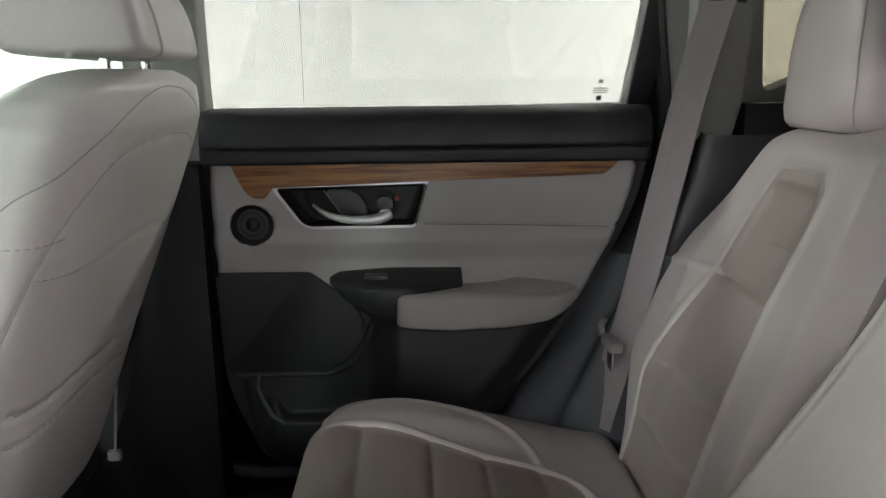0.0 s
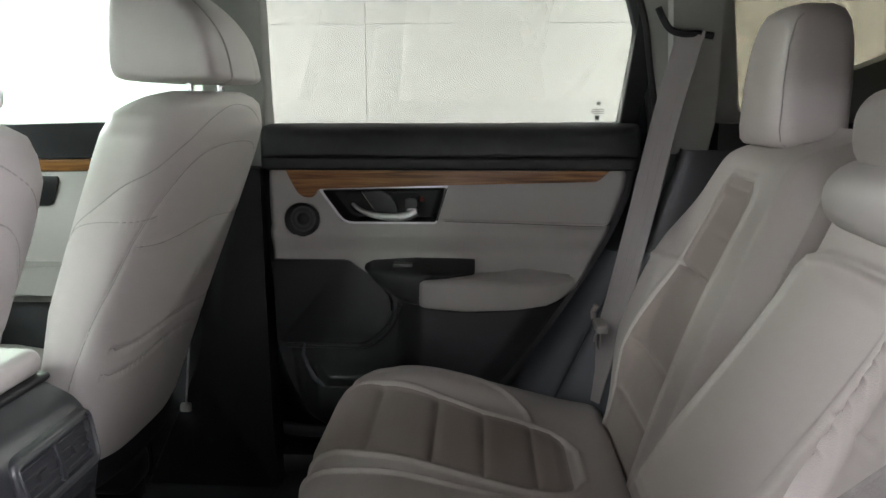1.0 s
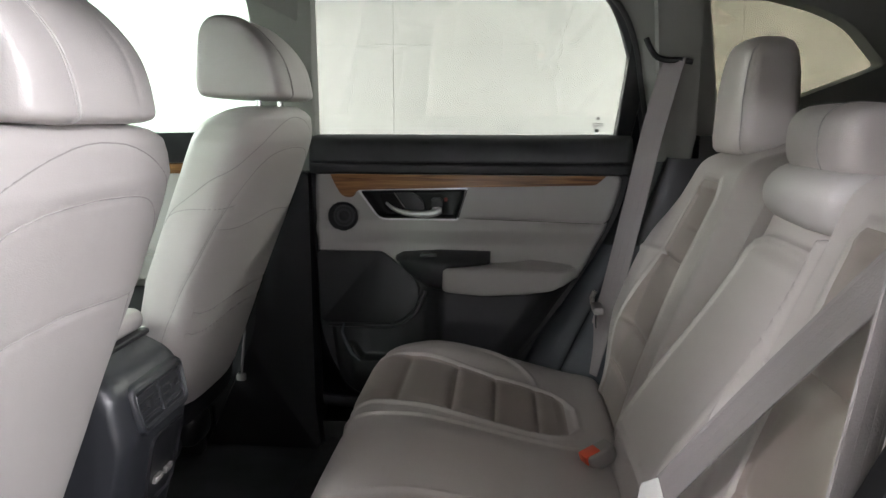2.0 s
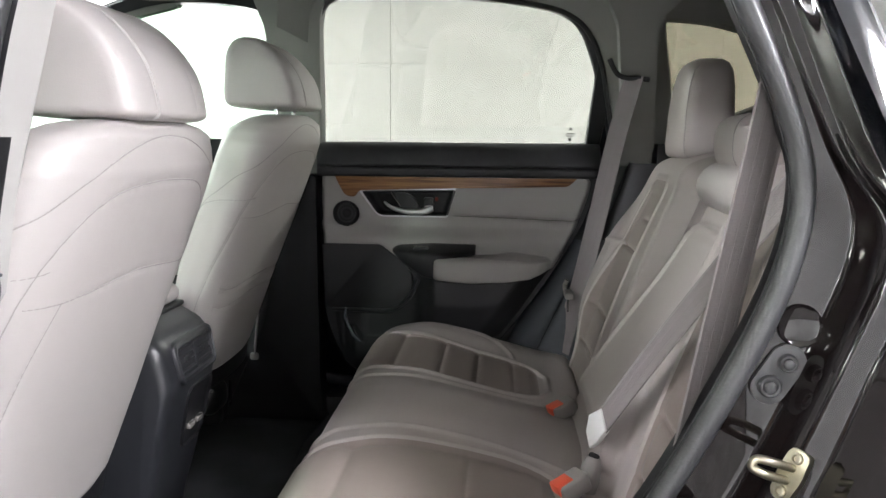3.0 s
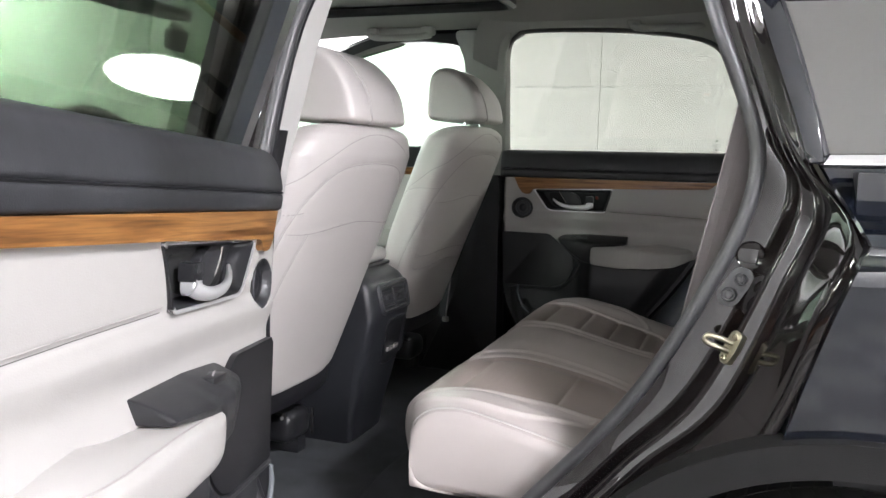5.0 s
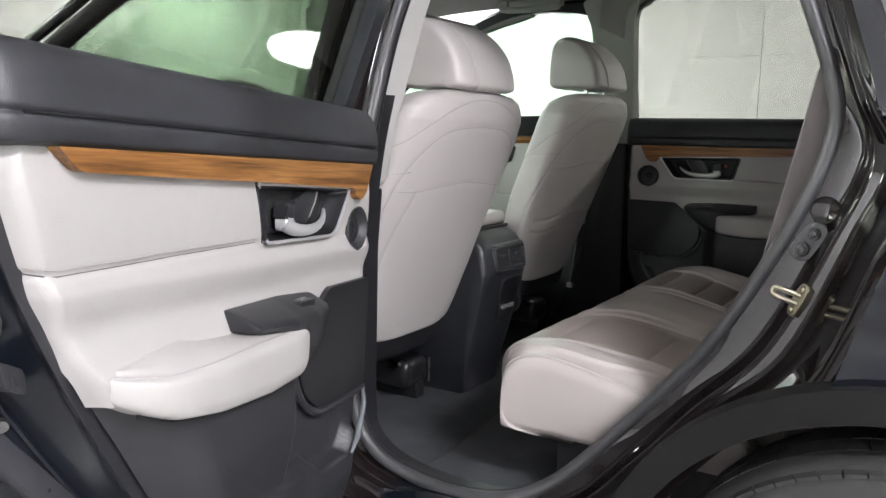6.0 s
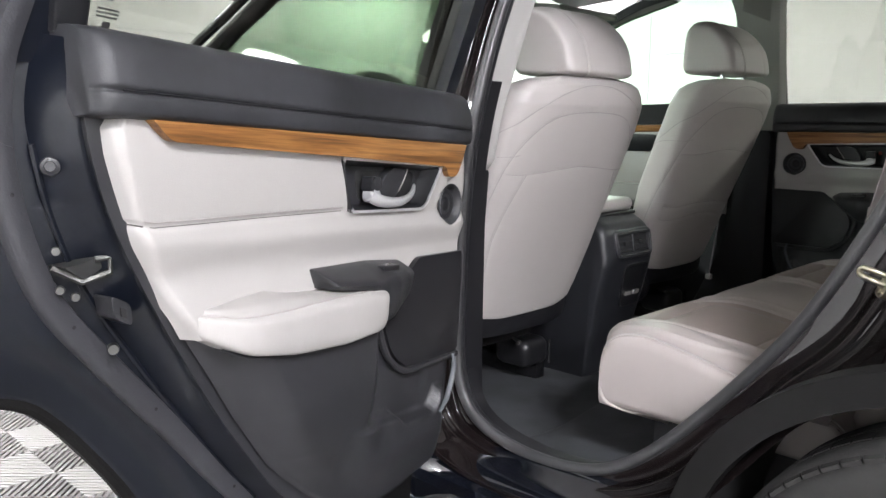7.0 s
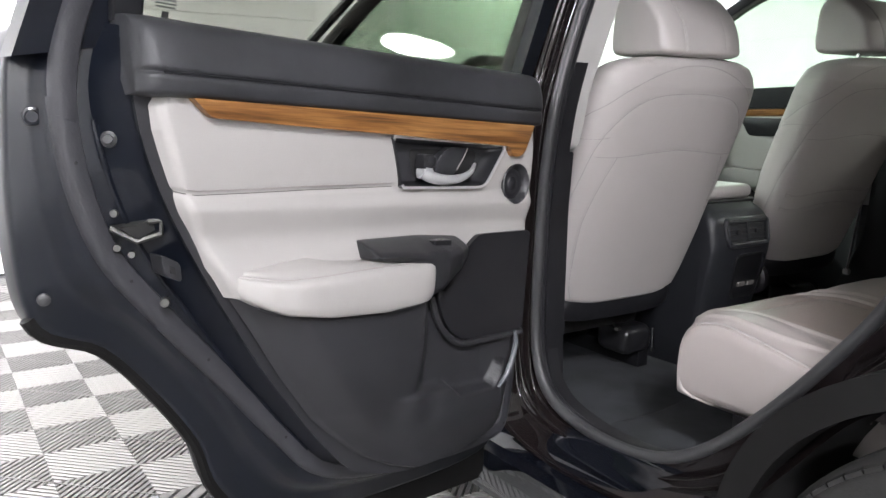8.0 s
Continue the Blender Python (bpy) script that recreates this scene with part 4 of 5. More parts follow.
def front_seat(m, pocket, lift=0.0):
    s = thing("front_seat", "light grey leather front seat with headrest" + (" and map pocket" if pocket else ", brightly lit"), "car seat", "front seats of the car", m=m)
    zs = [.545, .55, .56] + [.57 + .005 * i for i in range(94)] + [1.040, 1.045, 1.050, 1.055, 1.060, 1.065, 1.070, 1.075, 1.080, 1.085, 1.089, 1.094, 1.098, 1.102, 1.106, 1.110, 1.113, 1.118, 1.121]
    zk = [.545, .60, .75, .90, 1.0, 1.06, 1.10, 1.121]
    rear = [-.498, -.480, -.425, -.366, -.328, -.306, -.303, -.315]
    fk = [.545, .60, .80, 1.0, 1.06, 1.09, 1.121]
    front = [-.60, -.60, -.555, -.475, -.455, -.44, -.39]
    wk = [.545, .56, .60, .70, .82, .95, 1.02, 1.06, 1.085, 1.103, 1.114, 1.121]
    ww = [.17, .205, .222, .238, .248, .257, .258, .252, .238, .213, .175, .10]
    rings = []
    for z in zs:
        r, f = float(np.interp(z, zk, rear)), float(np.interp(z, fk, front))
        rings.append(super_ring((r + f) / 2, (r - f) / 2, float(np.interp(z, wk, ww)), z, 260, 3.0, -.10 if z < 1.03 else -.10 + (z - 1.03)))
    bm = loft(rings, cap0=True, cap1=True)
    deep = []
    half = [[(-.305, 0, 1.101), (-.309, .06, 1.096), (-.315, .12, 1.081), (-.327, .19, 1.050), (-.351, .228, 1.020), (-.385, .245, .999), (-.428, .252, .963), (-.475, .240, .932), (-.50, .23, .915)],
            [(-.312, 0, 1.040), (-.313, .06, 1.039), (-.317, .12, 1.032), (-.327, .165, 1.014), (-.345, .198, .985), (-.366, .222, .950), (-.390, .235, .910), (-.410, .236, .878), (-.428, .240, .843), (-.458, .243, .79), (-.50, .235, .70), (-.53, .22, .60)],
            [(-.360, 0, .916), (-.362, .06, .913), (-.367, .12, .907), (-.377, .175, .903), (-.392, .226, .905)],
            [(-.377, .175, .903), (-.40, .195, .84), (-.428, .206, .78), (-.451, .208, .73), (-.49, .195, .60), (-.497, .18, .55)],
            [(-.368, .208, .946), (-.40, .240, .945), (-.44, .25, .942), (-.49, .235, .925)]]
    if pocket:
        half.pop(3)
        deep = [[(-.42, 0, .752), (-.425, .10, .748), (-.436, .17, .741), (-.446, .210, .747)], [(-.43, 0, .716), (-.438, .08, .712), (-.451, .167, .701), (-.462, .212, .708)]]
    tree = BVHTree.FromBMesh(bm)
    bm.normal_update()
    lines = []
    for h, dep in [(h, .0014 if i == 0 else .0022) for i, h in enumerate(half)] + [(h, .006) for h in deep]:
        for sg in (-1, 1):
            run = [tree.find_nearest(p)[0] for p in dense([Vector((p.x, p.y * sg, p.z)) for p in spline(h, 6)], .008)]
            for _ in range(6):
                run = run[:1] + [(a + b * 2 + c) / 4 for a, b, c in zip(run, run[1:], run[2:])] + run[-1:]
            lines.append((run, dep))
    at_ = np.array([v.co for v in bm.verts])
    push = np.zeros(len(at_))
    for run, dep in lines:
        k = np.full(len(at_), 1.0)
        for q in run:
            k = np.minimum(k, ((at_ - np.array(q)) ** 2).sum(1))
        push = np.maximum(push, dep * np.exp(-k / .0042 ** 2))
    push[at_[:, 0] < -.54] = 0
    for v, a in zip(bm.verts, push):
        if a > 1e-5:
            v.co -= v.normal * a
    tree = BVHTree.FromBMesh(bm)
    tb = bmesh.new()
    for run, dep in lines:
        tube([tree.find_nearest(p)[0] for p in run], .0009, 5, bm=tb)
    part("backrest", bm, LEATHER, s, "light grey leather backrest", angle=80)
    part("lower_trim", loft([super_ring(-.556, .055 * k, .20 * k, z, 64, 3.0, -.10) for z, k in ((.500, .9), (.510, .98), (.545, 1.03), (.556, 1.0))], cap0=True, cap1=True), PLASTIC, s, "black trim under the backrest")
    part("seams", tb, CREASE, s)
    # headrest, drawn along y
    pf = spline([(-.463, 1.135), (-.462, 1.20), (-.454, 1.25), (-.427, 1.274), (-.385, 1.270), (-.343, 1.240), (-.308, 1.195), (-.293, 1.145), (-.298, 1.122), (-.35, 1.120), (-.43, 1.122)], 6, closed=True)
    cen = Vector((-.38, 1.20))
    rr = []
    ys = [-.130, -.1295, -.127, -.121, -.110, -.095, -.08, -.069, -.066, -.063, -.05, -.03, 0]
    sc = [.62, .74, .83, .90, .955, .985, .997, .998, .990, .998, 1.0, 1.0, 1.0]
    ys, sc = ys + [-y for y in ys[-2::-1]], sc + sc[-2::-1]
    for y, k in zip(ys, sc):
        rr.append([Vector((cen.x + (p.x - cen.x) * k, y, cen.y + (p.y - cen.y) * (k * .5 + .5 if p.y < cen.y else k))) for p in pf])
    rr = [[q + Vector((0, 0, lift)) for q in r_] for r_ in rr]
    hb = part("headrest", loft(rr, cap0=True, cap1=True), LEATHER, s, "light grey leather headrest", angle=80)
    tb = bmesh.new()
    for dy in (-.003, .003):
        tube([Vector((p.x, -.066 + dy, p.y + lift)) for p in pf[8:52]], .0010, 5, bm=tb)
    part("headrest_seam", tb, THREAD, hb)
    for y in (-.074, .074):
        part("headrest_post", tube([(-.353, y, 1.06), (-.357, y, 1.165 + lift)], .0065, 12), CHROME, s, "chrome headrest post")
        part("post_sleeve", disc((-.355, y, 1.102), (0, 0, 1), .014, .014, 16), GREYTRIM, s)
    # cushion and base
    cr = []
    for x, hw, z0, z1 in ((-1.05, .20, .50, .56), (-1.03, .225, .47, .60), (-.98, .24, .44, .625), (-.85, .25, .43, .62), (-.72, .25, .43, .60), (-.66, .24, .44, .575), (-.64, .22, .46, .56)):
        cr.append([Vector((x, y, z)) for y, z in [(p.x, p.y) for p in rounded([(-hw, z0), (hw, z0), (hw, z1), (-hw, z1)], .05, 5)]])
    part("cushion", loft(cr, cap0=True, cap1=True), LEATHER, s, "light grey leather seat cushion")
    part("seat_base", boxed(-.95, -.63, -.20, .20, .42, .52, .02), DARK, s, "black seat frame cover")
    part("control_box", boxed(-.70, -.580, .098, .208, .345, .425, .026, 4), GLOSSBLACK, s, "black box under the seat")
    part("steel_pin", tube([(-.576, .198, .350), (-.576, .198, .418)], .004, 8), CHROME, s, "bright steel pin")
    part("bracket", tube([(-.62, .09, .432), (-.585, .075, .430), (-.572, .05, .434)], [.004, .006, .005], 8), BOLT, s, "bare steel bracket tip")
    for y in (-.19, .19):
        part("seat_rail", boxed(-1.05, -.60, y - .02, y + .02, .30, .345, .004), PLASTIC, s, "black steel seat rail")
    part("recliner_cover", disc((-.53, -.215, .50), (0, -1, 0), .05, .025, 20), PLASTIC, s)
    return s


front_seat(Matrix.Translation((0, -.386, 0)), False)
front_seat(Matrix.Translation((0, .393, .028)), True, .013)


# ---- rear bench ----
bench = thing("rear_bench_seat", "wide grey leather rear bench seat with pleated inserts", "car seat")
KNOTS = spline([(-.34, -.02, .448), (-.27, -.10, .452), (-.235, -.142, .459), (-.215, -.160, .475), (-.185, -.170, .510), (-.16, -.172, .545), (-.135, -.165, .575), (-.11, -.140, .596), (-.08, -.10, .605), (-.02, -.02, .606), (.10, .10, .582), (.25, .25, .545), (.33, .33, .525), (.37, .35, .46)], 6)
KB, KX, KZ = ([k[i] for k in KNOTS] for i in range(3))


def inner_y(b):
    return float(np.interp(b, (-.22, -.11, -.05, .02, .10, .16, .21, .24, .26), (.25, .235, .205, .190, .180, .178, .190, .215, .26)))


def outer_y(b):
    return float(np.interp(b, (-.22, -.11, -.06, .03, .10, .17, .22, .24, .26), (.535, .53, .512, .475, .45, .445, .43, .41, .37)))


def cushion_at(y, b):
    x, z = float(np.interp(b, KB, KX)), float(np.interp(b, KB, KZ))
    ay = abs(y - .005)
    end = smoothstep(.52, .63, ay)
    x += end * (.046 if y < 0 else .016) * smoothstep(.0, -.12, b)
    z -= .010 * smoothstep(.605, .632, ay) ** 2 * smoothstep(-.25, -.12, b)
    # sunken inserts of the two outer places, raised middle
    ins = smoothstep(inner_y(b), inner_y(b) + .03, ay) * (1 - smoothstep(outer_y(b) - .03, outer_y(b), ay)) * smoothstep(-.11, -.06, b) * (1 - smoothstep(.22, .26, b))
    z -= .010 * ins
    z += .012 * (1 - smoothstep(.05, .17, ay)) * smoothstep(-.2, .0, b)
    z += .014 * smoothstep(.47, .54, ay) * (1 - smoothstep(.56, .62, ay)) * smoothstep(-.15, 0, b) * (1 - smoothstep(.1, .3, b))
    return Vector((x, y, z))


def mirror_lines(ls):
    return [l for h in ls for l in (h, [(.01 - a, b) for a, b in h])]


def curve2(pts, n=5):
    return [(p.x, p.y) for p in spline(pts, n)]


BS = [-.22 + .48 * k / 24 for k in range(25)]
CUSH = mirror_lines([[(inner_y(b), b) for b in BS] + [(outer_y(b), b) for b in BS[::-1]],
                     curve2([(.565, -.12), (.585, -.05), (.58, .06), (.55, .13), (.50, .175), (.45, .185)]),
                     curve2([(.20, -.20), (.165, -.10), (.145, .0), (.140, .12), (.155, .22), (.18, .28)])])
PLEAT_B = [-.15, -.07, .018, .10, .183]
G1 = [(l, .0055, .0055) for l in CUSH]
YB0, YB1 = -.615, .64
bm = sheet(lambda u, v: (cushion_at(YB0 + (YB1 - YB0) * u, -.34 + .71 * v), (YB0 + (YB1 - YB0) * u, -.34 + .71 * v)), 340, 190, G1)
cush = part("seat_cushion", bm, BENCH, bench, "grey leather bench cushion", angle=80)
for yb, nm in ((YB0, "cushion_end"), (YB1, "cushion_end")):
    sg = -1 if yb < 0 else 1
    edge = [cushion_at(yb, -.34 + .71 * k / 60) for k in range(61)]
    foot = .452
    side_rows = [[Vector((p.x, yb + sg * o_, foot + max(0, p.z - foot) * k)) for p in edge] for k, o_ in ((1, 0), (.97, .004), (.85, .007), (.5, .008), (.12, .006), (.02, .002), (0, -.01))]
    part(nm, loft(side_rows, closed=False), BENCH, bench, "flat outer side of the bench cushion", angle=80)

for sg in (-1, 1):
    def insert_fn(u, v):
        b = -.205 + .445 * v
        y = inner_y(b) + .004 + (outer_y(b) - inner_y(b) - .008) * u
        puff = 1.0
        for pb_ in PLEAT_B if sg > 0 else PLEAT_B[1::2]:
            puff = min(puff, 1 - (1 if sg > 0 else .6) * math.exp(-(abs(b - pb_) / .006) ** 1.1))
        rim = smoothstep(0, .12, u) * smoothstep(1, .88, u) * smoothstep(0, .03, v) * smoothstep(1, .95, v)
        base = cushion_at(.005 + sg * y, b)
        fx = smoothstep(-.08, -.15, b)
        return base + Vector((-fx, 0, 1 - .7 * fx)) * (.001 + .007 * puff * rim), (0, 0)
    bm = sheet(insert_fn, 40, 200)
    if sg < 0:
        bmesh.ops.reverse_faces(bm, faces=list(bm.faces))
    part("pleated_insert", bm, INSERT, cush, "brownish pleated seat insert", angle=80)
for l in CUSH:
    part("piping", tube([cushion_at(a, b) + Vector((0, 0, -.0022)) for a, b in dense(l)], .0012, 5), THREAD, cush)
for y in (YB0 + .008, YB1 - .008):
    part("piping", tube([cushion_at(y, -.28 + .63 * k / 50) + Vector((0, 0, .0008)) for k in range(51)], .0020, 6), THREAD, cush)
part("bench_base", boxed(-.02, .5, -.60, .61, .30, .47, .02), PLASTIC, bench, "black plinth under the bench")

SMAX = .65
BASE, LEAN_B = Vector((.378, 0, .49)), radians(19.5)
UPB, NB = Vector((math.sin(LEAN_B), 0, math.cos(LEAN_B))), Vector((-math.cos(LEAN_B), 0, math.sin(LEAN_B)))


def back_at(y, s_, y0, y1, shape):
    """A spot on the seat back: s_ metres up from the crease."""
    h = shape(y, s_)
    e = min(y - y0, y1 - y)
    h -= .05 * (1 - smoothstep(0, .035, e)) ** 2
    top = smoothstep(.535, .65, s_)
    h -= .085 * top ** 2
    return BASE + UPB * s_ + NB * h + Vector((0, y, 0))


def back_piece(name, y0, y1, shape, grooves, label, taper, nu, nv=120, smax=.65):
    """taper(s): how the piece narrows towards its top, on the low and the high side."""
    def fn(u, v):
        s_ = smax * v
        a, b = taper(s_)
        lo, hi = y0 + a, y1 - b
        y = lo + (hi - lo) * u
        return back_at(y, s_, lo, hi, shape), (y, s_)
    bm = sheet(fn, nu, nv, grooves)
    ob = part(name, bm, BENCH, bench, label, angle=80)
    # closed rear and rims
    rim = [fn(0, v / 40)[0] for v in range(41)] + [fn(u / 20, 1)[0] for u in range(1, 21)] + [fn(1, 1 - v / 40)[0] for v in range(1, 41)]
    bk = [p - NB * .07 for p in rim]
    bm = loft([rim, bk], closed=False)
    bm.faces.new([bm.verts.new(p) for p in bk])
    part("back_shell", bm, BENCH, ob)
    return fn, ob


def shape_side(y, s_):
    ay = abs(y)
    ins = smoothstep(back_in(s_), back_in(s_) + .025, ay) * (1 - smoothstep(back_out(s_) - .03, back_out(s_), ay)) * (1 - smoothstep(.50, .54, s_))
    return .055 - .012 * ins + .018 * smoothstep(.47, .53, ay) * smoothstep(.05, .2, s_) * (1 - smoothstep(.35, .5, s_)) + .01 * math.sin(min(1, s_ / .5) * math.pi)


def back_in(s_):
    return float(np.interp(s_, (0, .2, .36, .44, .515, .53, .54), (.285, .288, .290, .284, .281, .287, .30)))


def back_out(s_):
    return float(np.interp(s_, (0, .05, .18, .23, .30, .37, .46, .50, .53, .54), (.54, .54, .535, .522, .50, .472, .45, .44, .425, .41)))


def side_lines(k):
    ss = [.54 * i / 24 for i in range(25)]
    ls = [[(back_in(q), q) for q in ss] + [(back_out(q), q) for q in ss[::-1]], [(.458, .37), (.64, .345)]]
    return [[(k * a, b) for a, b in l] for l in ls]


def side_taper(s_):
    """How far the outer shoulder comes in, s_ metres up the back."""
    return float(np.interp(s_, (0, .1, .2, .3, .4, .5, .57, .62, .65), (.075, .03, .005, .012, .040, .085, .13, .175, .21)))


def back_insert(fn, y0, y1, taper, k, ob):
    """The brownish pleated field of a seat back, sunk between its bolsters."""
    def place(u, v):
        s_ = .01 + .525 * v
        y = k * (back_in(s_) + .003 + (back_out(s_) - back_in(s_) - .006) * u)
        lo, hi = y0 + taper(s_)[0], y1 - taper(s_)[1]
        puff = 1.0
        for q, d0 in ((.10, 1), (.20, 1), (.365, 1), (.44, .6 * (1 - smoothstep(.3, .7, u)))):
            puff = min(puff, 1 - d0 * math.exp(-(abs(s_ - q) / .007) ** 1.1))
        rim = smoothstep(0, .12, u) * smoothstep(1, .88, u) * smoothstep(0, .03, v) * smoothstep(1, .96, v)
        return fn((y - lo) / (hi - lo), s_ / SMAX)[0] + NB * (.001 + .009 * puff * rim), (0, 0)
    bm = sheet(place, 36, 170)
    bm.normal_update()
    if sum(f.normal.dot(NB) for f in bm.faces) < 0:
        bmesh.ops.reverse_faces(bm, faces=list(bm.faces))
    part("pleated_insert", bm, INSERT, ob, "brownish pleated backrest insert", angle=80)


fnR, backR = back_piece("backrest", .185, .645, shape_side, [(l, .004, .0055) for l in side_lines(1)], "grey leather backrest with pleated insert", lambda s_: (0, side_taper(s_)), 120, 170)
tb = bmesh.new()


def seam_on(fn, y0, y1, lines, taper, tb):
    for l in lines:
        pts = []
        for a, b in dense(l):
            lo, hi = y0 + taper(b)[0], y1 - taper(b)[1]
            pts.append(fn(min(1, max(0, (a - lo) / (hi - lo))), b / SMAX)[0] - NB * .0006)
        tube(pts, .0012, 5, bm=tb)


tapR = lambda s_: (0, side_taper(s_))
seam_on(fnR, .185, .645, side_lines(1), tapR, tb)
part("backrest_piping", tb, CREASE, backR)
back_insert(fnR, .185, .645, tapR, 1, backR)

tapL = lambda s_: (side_taper(s_), 0)


def shape_left(y, s_):
    k = smoothstep(-.23, -.17, y)
    arm = smoothstep(-.17, -.15, y) * smoothstep(.07, .10, s_)
    mid = .095 + .008 * arm * (1 - smoothstep(.44, .47, s_)) - .10 * smoothstep(0, .52, s_)
    return shape_side(y, s_) * (1 - k) + mid * k


MIDL = [[(-.165, .085), (-.165, .46)], [(.155, .085), (.155, .46)], curve2([(-.165, .46), (-.13, .475), (0, .478), (.11, .475), (.155, .46)]), [(-.165, .085), (.155, .085)]]
MIDS = [[(-.118, .10), (-.113, .455)], [(-.112, .10), (-.107, .455)], [(-.115, .33), (-.165, .337), (-.25, .345)], [(-.2, .0), (-.2, .55)]]
fnL, backL = back_piece("backrest", -.645, .178, shape_left, [(l, .004, .0055) for l in side_lines(-1) + MIDS] + [(l, .009, .006) for l in MIDL] + [([(-.198, .06), (-.205, .50)], .030, .0075)], "grey leather backrest with fold-down armrest", tapL, 210, 170)
tb = bmesh.new()
seam_on(fnL, -.645, .178, side_lines(-1) + MIDS, tapL, tb)
part("backrest_piping", tb, CREASE, backL)
back_insert(fnL, -.645, .178, tapL, -1, backL)


def block(rings, exps=3.0, n=40):
    """Stacked super-ellipse sections (x, y, z, half x, half y)."""
    out = []
    for x, y, z, hx, hy in rings:
        out.append([q + Vector((0, y, 0)) for q in super_ring(x, hx, hy, z, n, exps)])
    return loft(out, cap0=True, cap1=True)


def tall_headrest(y):
    k = 1 if y > 0 else -1
    hm = block([(x, y, z, hx, hy) for x, z, hx, hy in ((.588, 1.060, .035, .082), (.588, 1.062, .050, .096), (.589, 1.070, .057, .103), (.590, 1.09, .060, .105), (.593, 1.16, .059, .103), (.596, 1.215, .055, .097), (.598, 1.25, .049, .088), (.599, 1.268, .041, .075), (.600, 1.277, .028, .055), (.600, 1.280, .014, .03))], 4.5)
    lines = [drape(hm, [(0, y + e * (.092 - .016 * q ** 2), 1.064 + .205 * q) for q in np.linspace(0, 1, 24)], (1, 0, 0), .0003) for e in (-1, 1)]
    hb = part("headrest", hm, BENCH, bench, "tall grey leather rear headrest", angle=80)
    for l in lines:
        part("headrest_seam", tube(l, .0013, 5), CREASE, hb)
    for e in (-.05, .05):
        part("headrest_post", tube([(.590, y + e, .98), (.590, y + e, 1.07)], .006, 10), CHROME, bench)


tall_headrest(.41)
tall_headrest(-.41)
MHX = .598
pill = []
for y, k in ((-.135, .45), (-.133, .7), (-.125, .88), (-.11, .97), (-.05, 1), (.02, 1), (.08, .97), (.095, .88), (.103, .7), (.105, .45)):
    pill.append([Vector((MHX + .058 * k * math.copysign(abs(math.cos(a)) ** .75, math.cos(a)), y, 1.095 + .055 * k * math.copysign(abs(math.sin(a)) ** .75, math.sin(a)))) for a in np.linspace(0, 2 * math.pi, 32, endpoint=False)])
mh = part("headrest", loft(pill, cap0=True, cap1=True), BENCH, bench, "low grey leather middle headrest", angle=80)
part("headrest_seam", tube([p + (p - Vector((MHX, p.y, 1.095))) * .004 for p in [Vector((MHX + .058 * math.copysign(abs(math.cos(a)) ** .75, math.cos(a)), -.05, 1.095 + .055 * math.copysign(abs(math.sin(a)) ** .75, math.sin(a)))) for a in np.linspace(0, 2 * math.pi, 32, endpoint=False)]], .0013, 5, closed=True), CREASE, mh)
neck = []
for y, k in ((-.145, .5), (-.14, .8), (-.12, .95), (0, 1), (.10, .95), (.118, .8), (.122, .5)):
    neck.append([Vector((.575 + .06 * k * math.cos(a), y, 1.015 + .05 * k * math.sin(a))) for a in np.linspace(0, 2 * math.pi, 28, endpoint=False)])
part("backrest_top", loft(neck, cap0=True, cap1=True), LEATHER, bench, angle=80)


# ---- belts and buckles ----
def belt(name, path, side, label, width=.053):
    t = thing(name, label, "seat belt", "seat belts")
    part("webbing", ribbon(spline(path, 8), side, width, .0025), BELT, t)
    sv = Vector(side).normalized()
    for k in (-.46, -.15, .15, .46):
        part("woven_rib", ribbon([p + sv * (width * k) for p in spline(path, 8)], side, width * .10, .0029), BELT, t)
    return t


FB = [(.470, .590, 1.254), (.463, .596, 1.22), (.435, .605, 1.10), (.40, .615, .92), (.362, .63, .73), (.335, .640, .62), (.315, .645, .535)]
b1 = belt("seat_belt", FB, (.8, -.55, .1), "grey seat belt hanging beside the far seat")
part("belt_tongue", boxed(.318, .342, .585, .650, .688, .706, .006, 3), BUCKLE, b1, "grey belt tongue grip")
part("tongue_hook", tube([(.322, .652, .70), (.322, .662, .715), (.328, .660, .728)], .006, 8), BUCKLE, b1)
part("tongue_plate", slab(rounded([(.598, .690), (.636, .690), (.632, .652), (.602, .652)], .006), lambda u, d, v: Vector((.328 - d, u, v)), -.0015, .0015, .0005), CHROME, b1, "metal tongue plate")
part("tongue_slot", slab(rounded([(.608, .676), (.626, .676), (.626, .662), (.608, .662)], .003), lambda u, d, v: Vector((.328 - d, u, v)), -.0022, .0022), DARK, b1)
part("belt_outlet", tube(spline([(.411, .596, 1.298), (.421, .592, 1.276), (.434, .590, 1.259), (.456, .589, 1.252), (.480, .588, 1.252), (.509, .588, 1.248)], 5), .0066, 8), PLASTIC, b1, "black curved belt outlet")
NBELT = [(.443, -.598, 1.262), (.415, -.605, 1.10), (.38, -.615, .92), (.342, -.63, .73), (.315, -.640, .62), (.295, -.645, .535)]
belt("seat_belt", NBELT, (.8, .55, .1), "grey seat belt hanging beside the near seat", .055)
top_, foot_ = BASE + UPB * .60 + NB * .085 + Vector((0, -.535, 0)), Vector((.306, -.215, .640))
path = [top_ + (foot_ - top_) * k / 7 + NB * (.006 * math.sin(math.pi * k / 7)) for k in range(8)]
BSIDE = Vector((-.25, .88, .40))
b3 = belt("seat_belt", path, BSIDE, "grey middle seat belt lying across the backrest", .042)
end = path[-1]
down = (path[-1] - path[-2]).normalized()
wide = BSIDE.copy()
